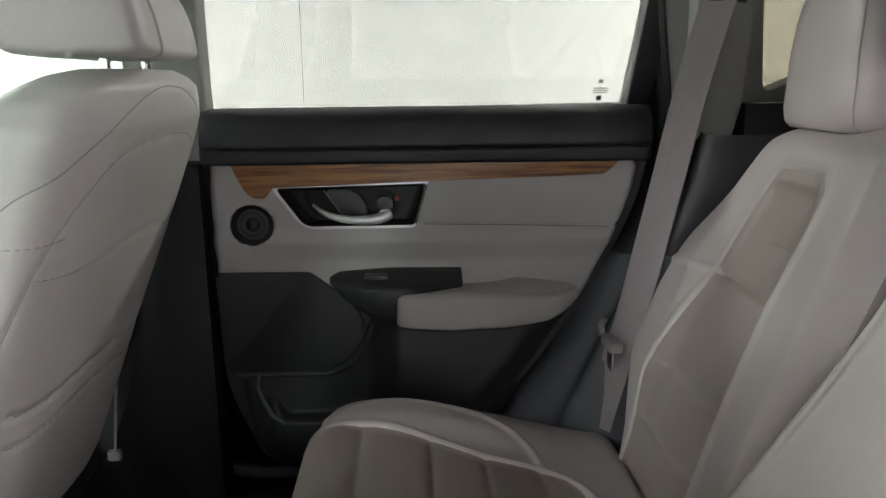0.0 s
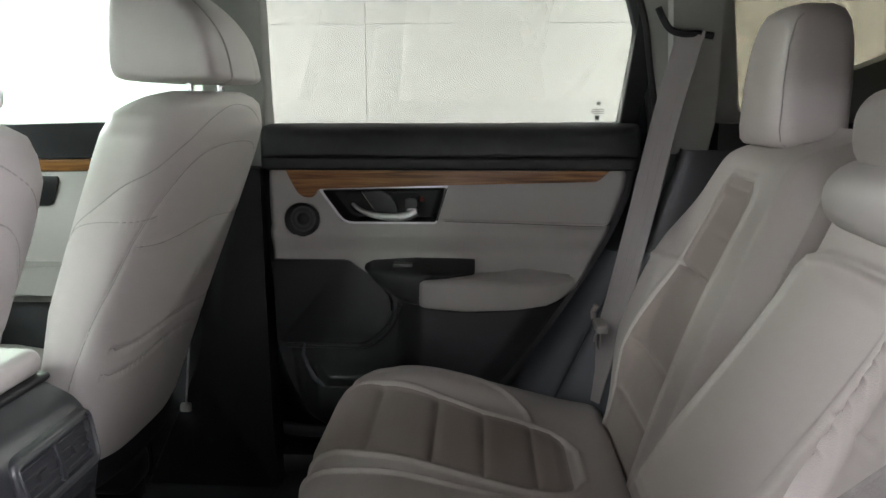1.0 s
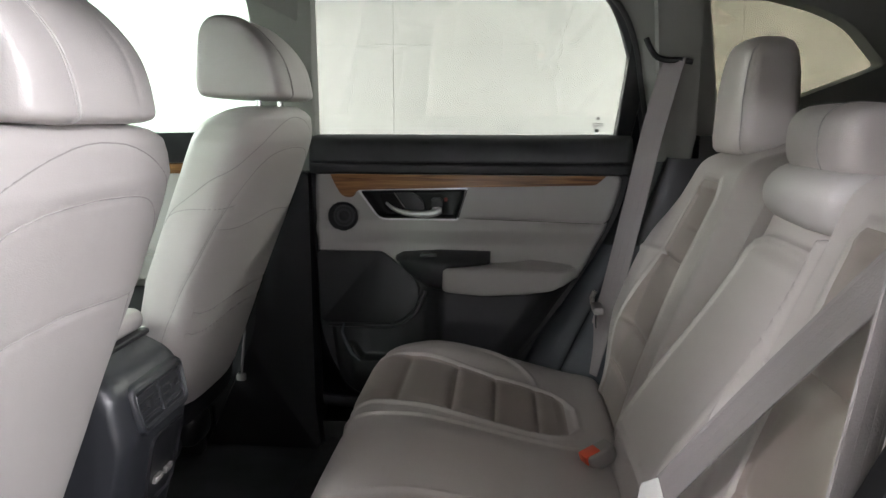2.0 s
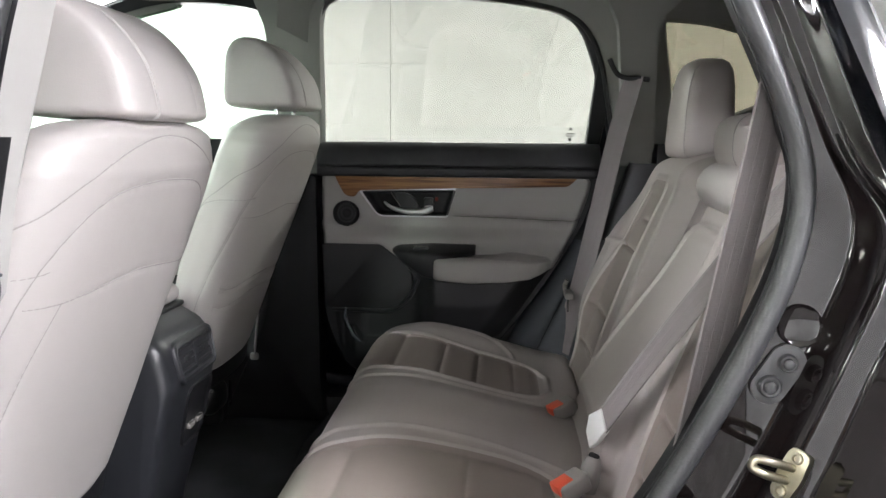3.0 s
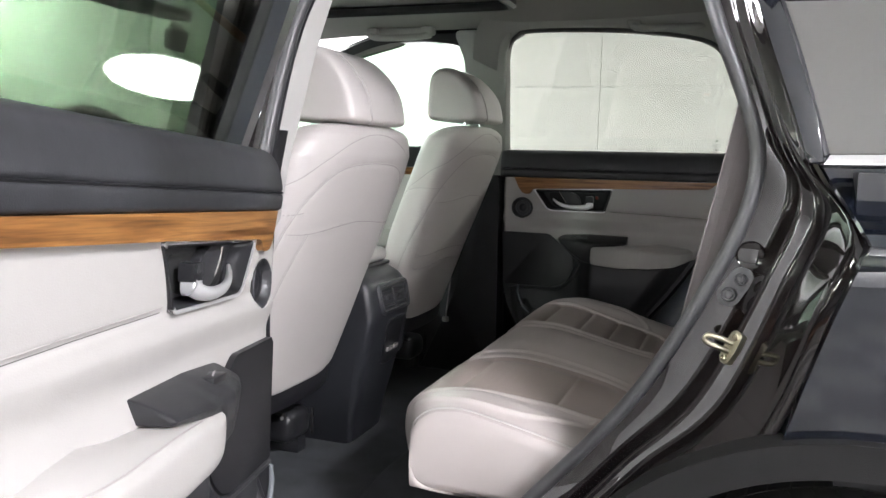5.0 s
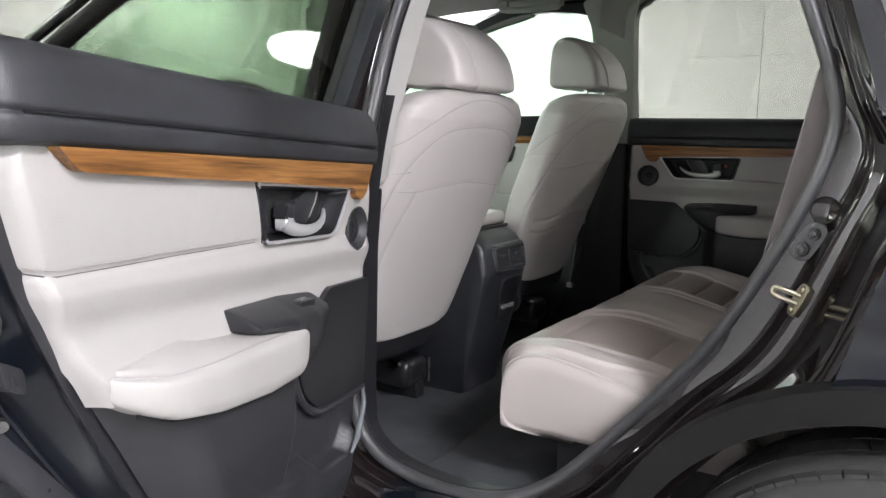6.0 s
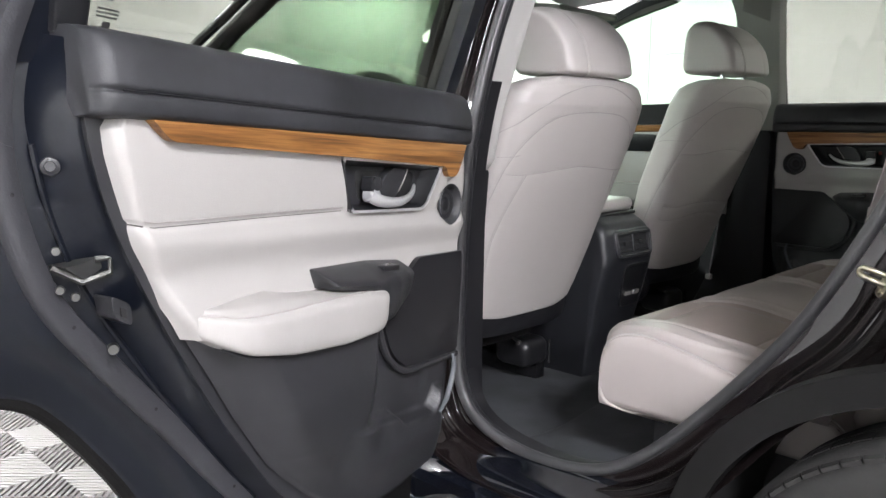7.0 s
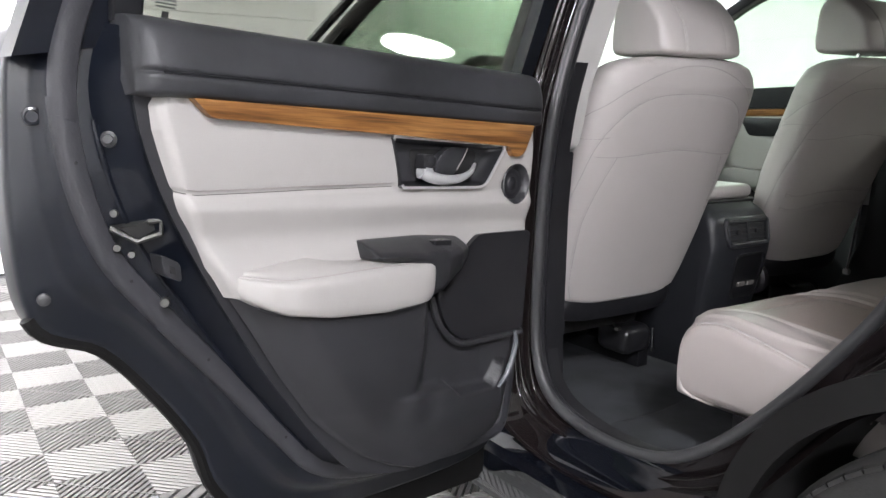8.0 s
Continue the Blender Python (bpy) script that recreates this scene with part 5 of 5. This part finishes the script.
wide = (wide - down * wide.dot(down)).normalized()
flatn = wide.cross(down)
part("tongue_tag", slab([(-.020, 0), (.018, -.004), (.027, .028), (.016, .060), (-.012, .066), (-.024, .030)], lambda u, d, v: end - down * .030 + wide * u + down * v + flatn * (d + .004 * math.sin(60 * v)), -.004, .005, .003), WHITEPL, b3, "white folded tag on the belt tongue")
part("tongue_plate", slab([(.004, .05), (.026, .045), (.030, .066), (.008, .074)], lambda u, d, v: end - down * .030 + wide * u + down * v + flatn * d, -.009, -.005, .001), CHROME, b3, "metal tongue plate")



def buckle(x, y, z):
    t = thing("belt_buckle", "grey seat belt buckle with orange-red release button", "belt buckle", "belt buckles on the bench", m=pose(x, y, z, 0, -20, 25))
    part("case", boxed(-.022, .032, -.018, .018, -.022, .010, .006, 3), BUCKLE, t)
    part("button", boxed(-.0245, .006, -.0135, .0135, -.006, .0118, .003), RED, t, "orange-red release button")
    return t


bk = buckle(.272, .098, .568)
copy_thing(bk, pose(.258, -.262, .568, 0, -20, 30))
t = thing("belt_latch", "grey fixed belt latch on a short stalk", "belt buckle")
part("case", tube([(.290, -.238, .545), (.294, -.236, .565), (.298, -.233, .588), (.301, -.231, .600)], [.016, .0185, .0175, .012], 14, flat=.85), BUCKLE, t)
part("slot", tube([(.300, -.231, .598), (.302, -.231, .604)], .009, 10), DARK, t)

# passenger's belt end by the far pillar
pb = belt("seat_belt", [(-.50, .70, 1.0), (-.505, .69, .80), (-.524, .682, .60), (-.533, .677, .50)], (.35, -.9, 0), "grey front seat belt end by the door pillar", .046)
part("belt_anchor", boxed(-.546, -.522, .670, .684, .480, .500, .005), BUCKLE, pb)


# ---- middle console ----
con = thing("centre_console", "black plastic centre console with rear air vents", "console")
prof_c = [(-.512, .768), (-.462, .742), (-.446, .722), (-.433, .650), (-.440, .615), (-.455, .55), (-.475, .46), (-.498, .38), (-.508, .30), (-.80, .30), (-.95, .30), (-.95, .765), (-.7, .768)]
pc = rounded(prof_c, [.02, .03, .012, .02, .03, .04, .05, .03, .01, 0, 0, 0, .02], 5)
cr = []
for y, k in ((-.130, .80), (-.128, .87), (-.121, .94), (-.108, .98), (-.085, 1), (.075, 1), (.096, .98), (.107, .94), (.112, .87), (.114, .80)):
    cr.append([Vector((-.62 + (p.x + .62) * (1 - (1 - k) * .5), y + (0 if p.y > .6 else (.025 if y < 0 else -.025) * (.6 - p.y) / .3), .30 + (p.y - .30) * (1 - (1 - k) * .28))) for p in pc])
part("console_body", loft(cr, cap0=True, cap1=True), CONSOLE, con, "black grained console body", angle=60)
part("console_lid", boxed(-.80, -.502, -.114, .108, .767, .806, .018, 5), LEATHER, con, "light grey padded console lid")
part("lid_hinge", boxed(-.56, -.497, -.116, .110, .758, .769, .005, 3), PLASTIC, con, "thin black edge under the lid")


def vent_place(u, d, v):
    return Vector((-.433 + d - .2 * (v - .652), u, v))


def vent_ring(k, d):
    return [vent_place(p[0], d, p[1]) for p in rounded([(-.088 + k, .724 - k), (.098 - k, .724 - k), (.092 - k, .648 + k), (-.082 + k, .648 + k)], max(.006, .020 - k))]


part("vent_frame", loft([vent_ring(-.004, -.012), vent_ring(-.002, .003), vent_ring(0, .007), vent_ring(.004, .008), vent_ring(.006, .004), vent_ring(.008, .004), vent_ring(.010, .007), vent_ring(.013, .006), vent_ring(.015, -.006)]), CONSOLE, con, "rounded black vent frame", angle=50)
part("vent_back", slab([(-.075, .712), (.086, .712), (.082, .658), (-.070, .658)], vent_place, -.012, -.007), DARK, con)
for y0, y1 in ((-.069, .001), (.013, .080)):
    for k in range(4):
        z0 = .6655 + k * .0125
        part("vent_slat", slab([(y0, z0), (y1, z0), (y1, z0 + .004), (y0, z0 + .004)], vent_place, -.007, .003, .001), PLASTIC2, con)
    part("vent_tab", slab(rounded([((y0 + y1) / 2 - .009, .682), ((y0 + y1) / 2 + .009, .682), ((y0 + y1) / 2 + .009, .693), ((y0 + y1) / 2 - .009, .693)], .002), vent_place, -.004, .007, .002), PLASTIC2, con)
part("vent_divider", slab([(.002, .661), (.012, .661), (.012, .711), (.002, .711)], vent_place, -.008, .005, .002), CONSOLE, con)


def niche_place(u, d, v):
    return Vector((-.4385 + (v - .62) * .225 + d, u, v))


niche = rounded([(-.035, .625), (.088, .625), (.080, .50), (-.02, .50)], .025)
mid_n = (.03, .565)
part("socket_recess", loft([[niche_place(mid_n[0] + (p[0] - mid_n[0]) * k, d_, mid_n[1] + (p[1] - mid_n[1]) * k) for p in niche] for k, d_ in ((1.04, -.006), (1.03, .004), (1, .005), (.94, .002), (.90, .0012))], cap1=True), GLOSSBLACK, con, "dark socket niche")
for y in (.012, .052):
    part("usb_socket", slab(rounded([(y - .014, .545), (y + .014, .545), (y + .014, .533), (y - .014, .533)], .003), niche_place, 0, .007, .002), BUCKLE, con, "small grey socket cover")


# ---- front of the cabin ----
dash = thing("dashboard", "dark grey dashboard under the windscreen", "dashboard")
part("dash_top", loft([[Vector((x, y, z)) for x, z in ((-1.12, .80), (-1.14, .98), (-1.22, 1.04), (-1.50, 1.03), (-1.85, .98), (-1.85, .6), (-1.2, .6))] for y in (-.74, -.5, 0, .5, .74)], cap0=True, cap1=True), PLASTIC, dash)
part("instrument_hood", loft([[Vector((x, -.393 + w * .17 * math.cos(a), 1.02 + .09 * math.sin(a) * k)) for a in np.linspace(0, math.pi, 16)] for x, k, w in ((-1.2, .8, .95), (-1.22, 1, 1), (-1.45, .7, 1))], closed=False), PLASTIC, dash)
wheel_c = Vector((-1.0, -.393, .98))
ax = Vector((.9, 0, .43)).normalized()
w1 = ax.cross(Vector((0, 1, 0))).normalized()
sw = thing("steering_wheel", "round black leather steering wheel rim and hub", "steering wheel")
part("rim", tube([wheel_c + (Vector((0, 1, 0)) * math.cos(a) + w1 * math.sin(a)) * .187 for a in np.linspace(0, 2 * math.pi, 40, endpoint=False)], .016, 10, closed=True), PADBLACK, sw)
part("hub", disc(wheel_c - ax * .03, ax, .075, .04, 24), PLASTIC, sw)
for a in (0, math.pi, -math.pi / 2):
    part("spoke", tube([wheel_c, wheel_c + (Vector((0, 1, 0)) * math.cos(a) + w1 * math.sin(a)) * .18], .014, 8), PLASTIC, sw)
part("column", tube([wheel_c - ax * .02, wheel_c - ax * .25], .05, 12), PLASTIC, sw)

for k in (-1, 1):
    v = thing("sun_visor", "grey folded sun visor under the roof", "sun visor", "sun visors", m=pose(-.93, k * .36, 1.395, 0, 8, 0))
    part("flap", boxed(-.08, .08, -.17, .17, -.012, .012, .011, 3), LINER, v)
    part("hinge_rod", tube([(-.07, -.19, .01), (-.07, .19, .01)], .006, 8), PLASTIC, v)
mir = thing("rear_view_mirror", "black rear view mirror on the windscreen", "mirror")
part("housing", boxed(-1.08, -1.05, -.12, .12, 1.33, 1.39, .012, 3), PLASTIC, mir)
part("stalk", tube([(-1.08, 0, 1.37), (-1.14, 0, 1.42)], .012, 8), PLASTIC, mir)

# windscreen and its pillars
part("windscreen", loft([[Vector((-1.0, y, 1.46 - .05 * (y / .6) ** 2)) for y in np.linspace(-.6, .6, 9)], [Vector((-1.78 + .12 * (y / .7) ** 2, y, 1.0)) for y in np.linspace(-.74, .74, 9)]], closed=False), GLASS_FRONT, car)
for k in (-1, 1):
    part("screen_pillar", tube(spline([(-.72, k * .68, 1.46), (-1.0, k * .71, 1.39), (-1.3, k * .755, 1.24), (-1.68, k * .80, 1.03)], 6), .024, 10), GREYTRIM if k > 0 else PLASTIC, car)
    part("screen_pillar_skin", tube(spline([(-.62, k * .735, 1.49), (-1.0, k * .755, 1.41), (-1.3, k * .80, 1.26), (-1.72, k * .85, 1.05)], 6), .014, 10), PAINT, car)
part("bonnet", loft([[Vector((x, y, z - .06 * (y / .8) ** 2)) for y in np.linspace(-.85, .85, 13)] for x, z in ((-1.75, 1.0), (-2.0, .99), (-2.4, .95), (-2.65, .85), (-2.72, .6), (-2.72, .3))], closed=False), PAINT, car, "glossy black bonnet")


def front_door(k):
    """A closed front door: k = -1 near side, 1 far side."""
    d = thing("front_door", "closed black front car door with wood strip inside", "car door", "front doors of the car")

    def P(u, dd, v):
        return Vector((u, k * (.87 - dd - tumble(v)), v))
    part("door_skin", slab(rounded([(-.43, .34), (-.43, 1.07), (-1.55, 1.03), (-1.5, .34)], .03), P, 0, .04, .01), PAINT, d, "glossy black outer door skin")
    part("door_panel", slab(rounded([(-.46, .36), (-.46, 1.025), (-1.45, 1.01), (-1.45, .36)], .02), P, .06, .15, .01), DOORSKIN, d, "light grey leather door panel")
    part("upper_pad", slab(rounded([(-.46, 1.025), (-.46, 1.097), (-1.45, 1.075), (-1.45, 1.008)], .012), P, .05, .17, .02, 4), PADBLACK, d, "soft black upper roll")
    part("wood_strip", slab([(-.50, 1.022), (-.50, .996), (-1.4, .982), (-1.4, 1.008)], P, .14, .162, .004), WOOD, d, "glossy brown wood strip")
    part("lower_panel", slab([(-.46, .36), (-.46, .74), (-1.45, .74), (-1.45, .36)], P, .14, .158, .006), PLASTIC2, d)
    part("handle_bowl", slab(rounded([(-1.0, .985), (-.78, .982), (-.80, .92), (-.96, .92)], .01), P, .14, .165, .003), GLOSSBLACK, d)
    part("armrest", slab(rounded([(-.55, .80), (-1.2, .80), (-1.2, .74), (-.55, .74)], .02), P, .14, .22, .02), DOORSKIN, d)
    gi = [(-.462, 1.07), (-.450, 1.36), (-.50, 1.43), (-.75, 1.445), (-1.0, 1.375), (-1.25, 1.25), (-1.46, 1.09)]
    go = [(-.432, 1.07), (-.420, 1.40), (-.485, 1.470), (-.75, 1.475), (-1.01, 1.40), (-1.275, 1.268), (-1.50, 1.085)]
    gi2, go2 = curve2(gi), curve2(go)
    part("window_frame", loft([[P(p[0], .03, p[1]) for p in go2], [P(p[0], .02, p[1]) for p in gi2], [P(p[0], .056, p[1]) for p in gi2], [P(p[0], .056, p[1]) for p in go2], [P(p[0], .03, p[1]) for p in go2]], closed=False), GLOSSBLACK, d, "glossy black window frame")
    part("window_moulding", tube([P(p[0], .02, p[1] + .012) for p in go2[10:]], .006, 8), CHROME, d, "thin chrome window moulding")
    def bent(u, dd, v):
        return Vector((u, k * (.87 - dd - tumble(v) - .22 * (v - 1.25) ** 2 + .007), v))
    part("window_pane", rows_pane([(-.455, 1.04)] + gi2 + [(-1.46, 1.04)], bent, .045, .049, 1.045, 1.443), GLASS_FRONT, d, "green tinted window pane")
    return d


front_door(-1)
front_door(1)

# grab handle and coat hook on the far roof rail
gh = thing("grab_handle", "grey folded roof grab handle above the far window", "grab handle")
part("grip", tube(spline([(.072, .600, 1.476), (.085, .588, 1.462), (.115, .580, 1.455), (.18, .578, 1.453), (.25, .580, 1.455), (.278, .588, 1.460), (.29, .600, 1.474)], 6), .0085, 10, flat=1.3), GREYTRIM, gh)
for x in (.082, .282):
    part("mount", boxed(x - .022, x + .022, .585, .625, 1.462, 1.49, .008), GREYTRIM, gh)
part("base_plate", boxed(.072, .292, .598, .63, 1.452, 1.492, .014, 3), GREYTRIM, gh)
copy_thing(gh, Matrix.Translation((-.87, -.01, -.005)))

# trim of the roof rail round the far rear window
rail_in = curve2([(-.335, 1.33), (-.325, 1.40), (-.288, 1.444), (-.23, 1.458), (.03, 1.450), (.235, 1.427), (.32, 1.398), (.366, 1.352), (.396, 1.285), (.416, 1.20), (.436, 1.12), (.447, 1.06)])
mid_c = (.02, 1.15)


def grown(p, k):
    v = Vector((p[0] - mid_c[0], p[1] - mid_c[1]))
    return (p[0] + v.x / v.length * k, p[1] + v.y / v.length * k)


def rail(k, dd):
    return [Vector((q[0], .87 - dd - .36 * (q[1] - 1.08), q[1])) for q in (grown(p, k) for p in rail_in)]


part("window_seal", tube(rail(.008, .112), .0075, 8), RUBBER, car, "black rubber seal of the far door opening")
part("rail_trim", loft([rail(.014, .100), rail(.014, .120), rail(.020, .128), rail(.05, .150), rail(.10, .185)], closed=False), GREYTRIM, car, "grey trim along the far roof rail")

# caps and striker on the near jamb
st = thing("door_striker", "yellowish zinc door striker on the jamb", "door striker")
q, n = on_jamb((.402, -.764, .803))
along = Vector((.39, 0, .92))
along = (along - n * along.dot(n)).normalized()
across = n.cross(along)
part("plate", slab(rounded([(-.010, .025), (.010, .025), (.012, 0), (.009, -.025), (-.009, -.025), (-.012, 0)], .006), lambda u, d, v: q + across * u + along * v + n * d, -.006, .004, .002), STEEL, st)
tip = Vector((.382, -.742, .809))
part("loop", tube(spline([q + along * .007 + n * .002, q * .45 + tip * .55 + along * .007 + n * .010, tip + along * .004 + n * .004, tip - along * .004 + n * .004, q * .45 + tip * .55 - along * .006 + n * .010, q - along * .006 + n * .002], 6), .0042, 10), STEEL, st)
for k in (.017, -.017):
    part("screw", disc(q + along * k + n * .004, n, .0055, .004, 14, [(1, 0), (.9, .8), (.6, 1), (.5, .5), (.001, .5)]), STEEL, st)
q, n = on_jamb((.432, -.689, .926))
part("hole_plug", disc(q, n, .021, .005, 28, [(1, -.5), (1, .5), (.94, .9), (.86, .7), (.80, .55), (.001, .6)]), JAMB, car, "round black hole plug")
q, n = on_jamb((.413, -.698, .879))
along = Vector((.55, 0, .83))
along = (along - n * along.dot(n)).normalized()
across = n.cross(along)
oval = [(math.copysign(max(0, abs(math.cos(a)) * .017), math.cos(a)), .015 * (1 if math.sin(a) > 0 else -1) + math.sin(a) * .017) for a in np.linspace(.02, 2 * math.pi + .02, 36, endpoint=False)]
part("bump_plate", slab(oval, lambda u, d, v: q + across * u + along * v + n * d, -.004, .005, .001), RUBBER, car, "oval rubber bump stop")
for k, r_ in ((-.014, .0115), (.014, .0095)):
    part("bump_stop", disc(q + along * k + n * .006, n, r_, .006, 20, [(1, 0), (.95, .6), (.8, .9), (.6, .8), (.5, 1.3), (.3, 1.5), (.001, 1.5)]), RUBBER, car)

# fuel flap
part("fuel_flap", slab(rounded([(.66, .83), (.82, .83), (.82, .945), (.66, .945)], .025), skin, -.01, .003, .003), PAINT, car, "rounded fuel flap")


# ---- rear wheel ----
wh = part("wheel", disc((0, -.09, 0), (0, -1, 0), .225, .01, 40, [(1, -3), (1, 0), (.92, -.5), (.85, -3), (.3, -2), (.25, 0), (.001, 0)]), RIM, car, "grey alloy wheel")
wh.location = (WX, -.80, WZ)
R = WZ - GROUND
prof_t = [(.225, -.10), (.24, -.115), (.28, -.122), (.31, -.118), (R - .012, -.105), (R, -.085), (R, -.04), (R, .0), (R, .05), (R - .012, .09), (.30, .11), (.225, .10)]
pt = spline([(a, b, 0) for a, b in prof_t], 3)
NT = 96
bm = loft([[Vector((p.x * math.cos(2 * math.pi * k / NT), p.y, p.x * math.sin(2 * math.pi * k / NT))) for p in pt] for k in range(NT)] + [[Vector((p.x, p.y, 0)) for p in pt]], closed=False)
part("tyre", bm, TYRE, wh, "black rubber tyre")
tread = bmesh.new()
for k in range(72):
    a = 2 * math.pi * k / 72
    for y0, y1, sk in ((-.112, -.062, .03), (-.054, -.012, .02), (-.004, .04, -.02)):
        vs = []
        for r_ in (R - .004, R + .0015):
            for yy, da in ((y0, 0), (y1, sk), (y1, sk + .078), (y0, .078)):
                rr_ = r_ - (.012 if yy < -.1 else 0)
                vs.append(tread.verts.new((rr_ * math.cos(a + da), yy, rr_ * math.sin(a + da))))
        for f in ((0, 1, 2, 3), (4, 5, 6, 7), (0, 1, 5, 4), (1, 2, 6, 5), (2, 3, 7, 6), (3, 0, 4, 7)):
            tread.faces.new([vs[i] for i in f])
part("tread", tread, TYRE, wh)


# the other wheels, the wings, the far quarter and the tailgate
FX = -2.07
for x, turn in ((FX, 0), (FX, 180), (WX, 180)):
    w_ = new("wheel", wh.data)
    w_.parent = car
    w_.location = (x, -.80 if turn == 0 else .80, WZ)
    w_.rotation_euler = (0, 0, radians(turn))
    for c_ in wh.children:
        o_ = new(c_.name.split(".")[0], c_.data)
        o_.parent = w_


def far_skin(u, d, v):
    p = skin(u, d, v)
    return Vector((p.x, -p.y, p.z))


wing = [(-1.56, .34), (-1.56, 1.03), (-2.0, .985), (-2.4, .93), (-2.64, .82), (-2.70, .6), (-2.70, .34), (FX - .42, .33)] + [(FX - .40 * math.cos(radians(a)), WZ + .40 * math.sin(radians(a))) for a in range(5, 176, 10)]
for place in (skin, far_skin):
    part("wing", slab(wing, place, -.03, 0, .01, 3), PAINT, car, "glossy black front wing")
    part("front_arch_cladding", slab([(FX + .425 * math.cos(radians(a)), WZ + .425 * math.sin(radians(a))) for a in range(0, 181, 9)] + [(FX + .385 * math.cos(radians(a)), WZ + .385 * math.sin(radians(a))) for a in range(180, -1, -9)], place, -.03, .02, .006), CLAD, car)
part("far_quarter_panel", slab(poly, far_skin, -.045, 0, .008, 3), PAINT, car, "glossy black far quarter panel")
part("far_arch_cladding", slab(clad_o + clad_i[::-1], far_skin, -.03, .022, .008), CLAD, car)
part("tailgate", loft([[Vector((x, y * k, z)) for y in np.linspace(-.86, .86, 9)] for x, z, k in ((1.56, .34, .98), (1.62, .42, 1), (1.63, .75, 1), (1.60, 1.02, .97), (1.55, 1.10, .94), (1.45, 1.45, .80), (1.38, 1.56, .74))], closed=False), PAINT, car, "glossy black tailgate")

# ---- floor of the hall: ribbed square tiles ----
floor = thing("floor", "chequered grey and white ribbed plastic floor tiles", "floor", kind="structure")
part("subfloor", boxed(X0, X1, Y0, Y1, GROUND - .05, GROUND - .012), SUBFLOOR, floor)
T = 0.225
TX, TY = -1.9, -1.375


def clipped(w0, w1, flip, h):
    """The part of a square that lies between two diagonal lines."""
    sq = [(-h, -h), (h, -h), (h, h), (-h, h)]
    for sign, lim in ((1, w1), (-1, -w0)):
        out = []
        for (xa, ya), (xb, yb) in zip(sq, sq[1:] + sq[:1]):
            da, db = (sign * (xa - ya) - lim, sign * (xb - yb) - lim)
            if da <= 0:
                out.append((xa, ya))
            if (da < 0) != (db < 0) and abs(da - db) > 1e-12:
                k = da / (da - db)
                out.append((xa + (xb - xa) * k, ya + (yb - ya) * k))
        sq = out
        if len(sq) < 3:
            return []
    return [(-x, y) for x, y in sq][::-1] if flip else sq


def tile_mesh(name, flip, material, n=17):
    """A ribbed square, its ribs running slantwise; the darker ones carry a raised seam across."""
    bm = bmesh.new()
    h = T / 2 - .0008
    for k in range(n):
        w = -2 * h + 4 * h * k / n
        q = clipped(w + 4 * h * .10 / n, w + 4 * h * .74 / n, flip, h)
        if len(q) < 3:
            continue
        lo = [bm.verts.new((x, y, -.012)) for x, y in q]
        hi = [bm.verts.new((x, y, 0)) for x, y in q]
        bm.faces.new(hi)
        for i in range(len(q)):
            bm.faces.new((lo[i], lo[(i + 1) % len(q)], hi[(i + 1) % len(q)], hi[i]))
    if flip:
        q = clipped(-.0045, .0045, False, h)
        lo = [bm.verts.new((x, y, -.006)) for x, y in q]
        hi = [bm.verts.new((x, y, .0012)) for x, y in q]
        bm.faces.new(hi)
        for i in range(len(q)):
            bm.faces.new((lo[i], lo[(i + 1) % len(q)], hi[(i + 1) % len(q)], hi[i]))
    bmesh.ops.recalc_face_normals(bm, faces=bm.faces)
    me = bpy.data.meshes.new(name)
    bm.to_mesh(me)
    bm.free()
    me.materials.append(material)
    return me


near_tiles = {0: tile_mesh("tile", False, TILE_W), 1: tile_mesh("tile", True, TILE_G)}
rest = {0: bmesh.new(), 1: bmesh.new()}
for i in range(int((X0 - TX) / T), int((X1 - TX) / T)):
    for j in range(int((Y0 - TY) / T), int((Y1 - TY) / T)):
        x, y = TX + (i + .5) * T, TY + (j + .5) * T
        c = (i + j) % 2
        if -4.0 < x < -.6 and -2.2 < y < -.4 and (x < -1.2 or y > -1.2):
            ob = new("tile", near_tiles[c])
            ob.location = (x, y, GROUND)
            ob.parent = floor
        else:
            bm = rest[c]
            for k in range(8):
                w = -T + 2 * T * k / 8
                q = clipped(w + .02 * T, w + .20 * T, c == 1, T / 2 - .002)
                if len(q) > 2:
                    bm.faces.new([bm.verts.new((x + u_, y + v_, GROUND)) for u_, v_ in q])
for c, m_ in ((0, TILE_W), (1, TILE_G)):
    ob = part("far_tiles", rest[c], m_, floor, "chequered ribbed floor tiles", kind="stuff")
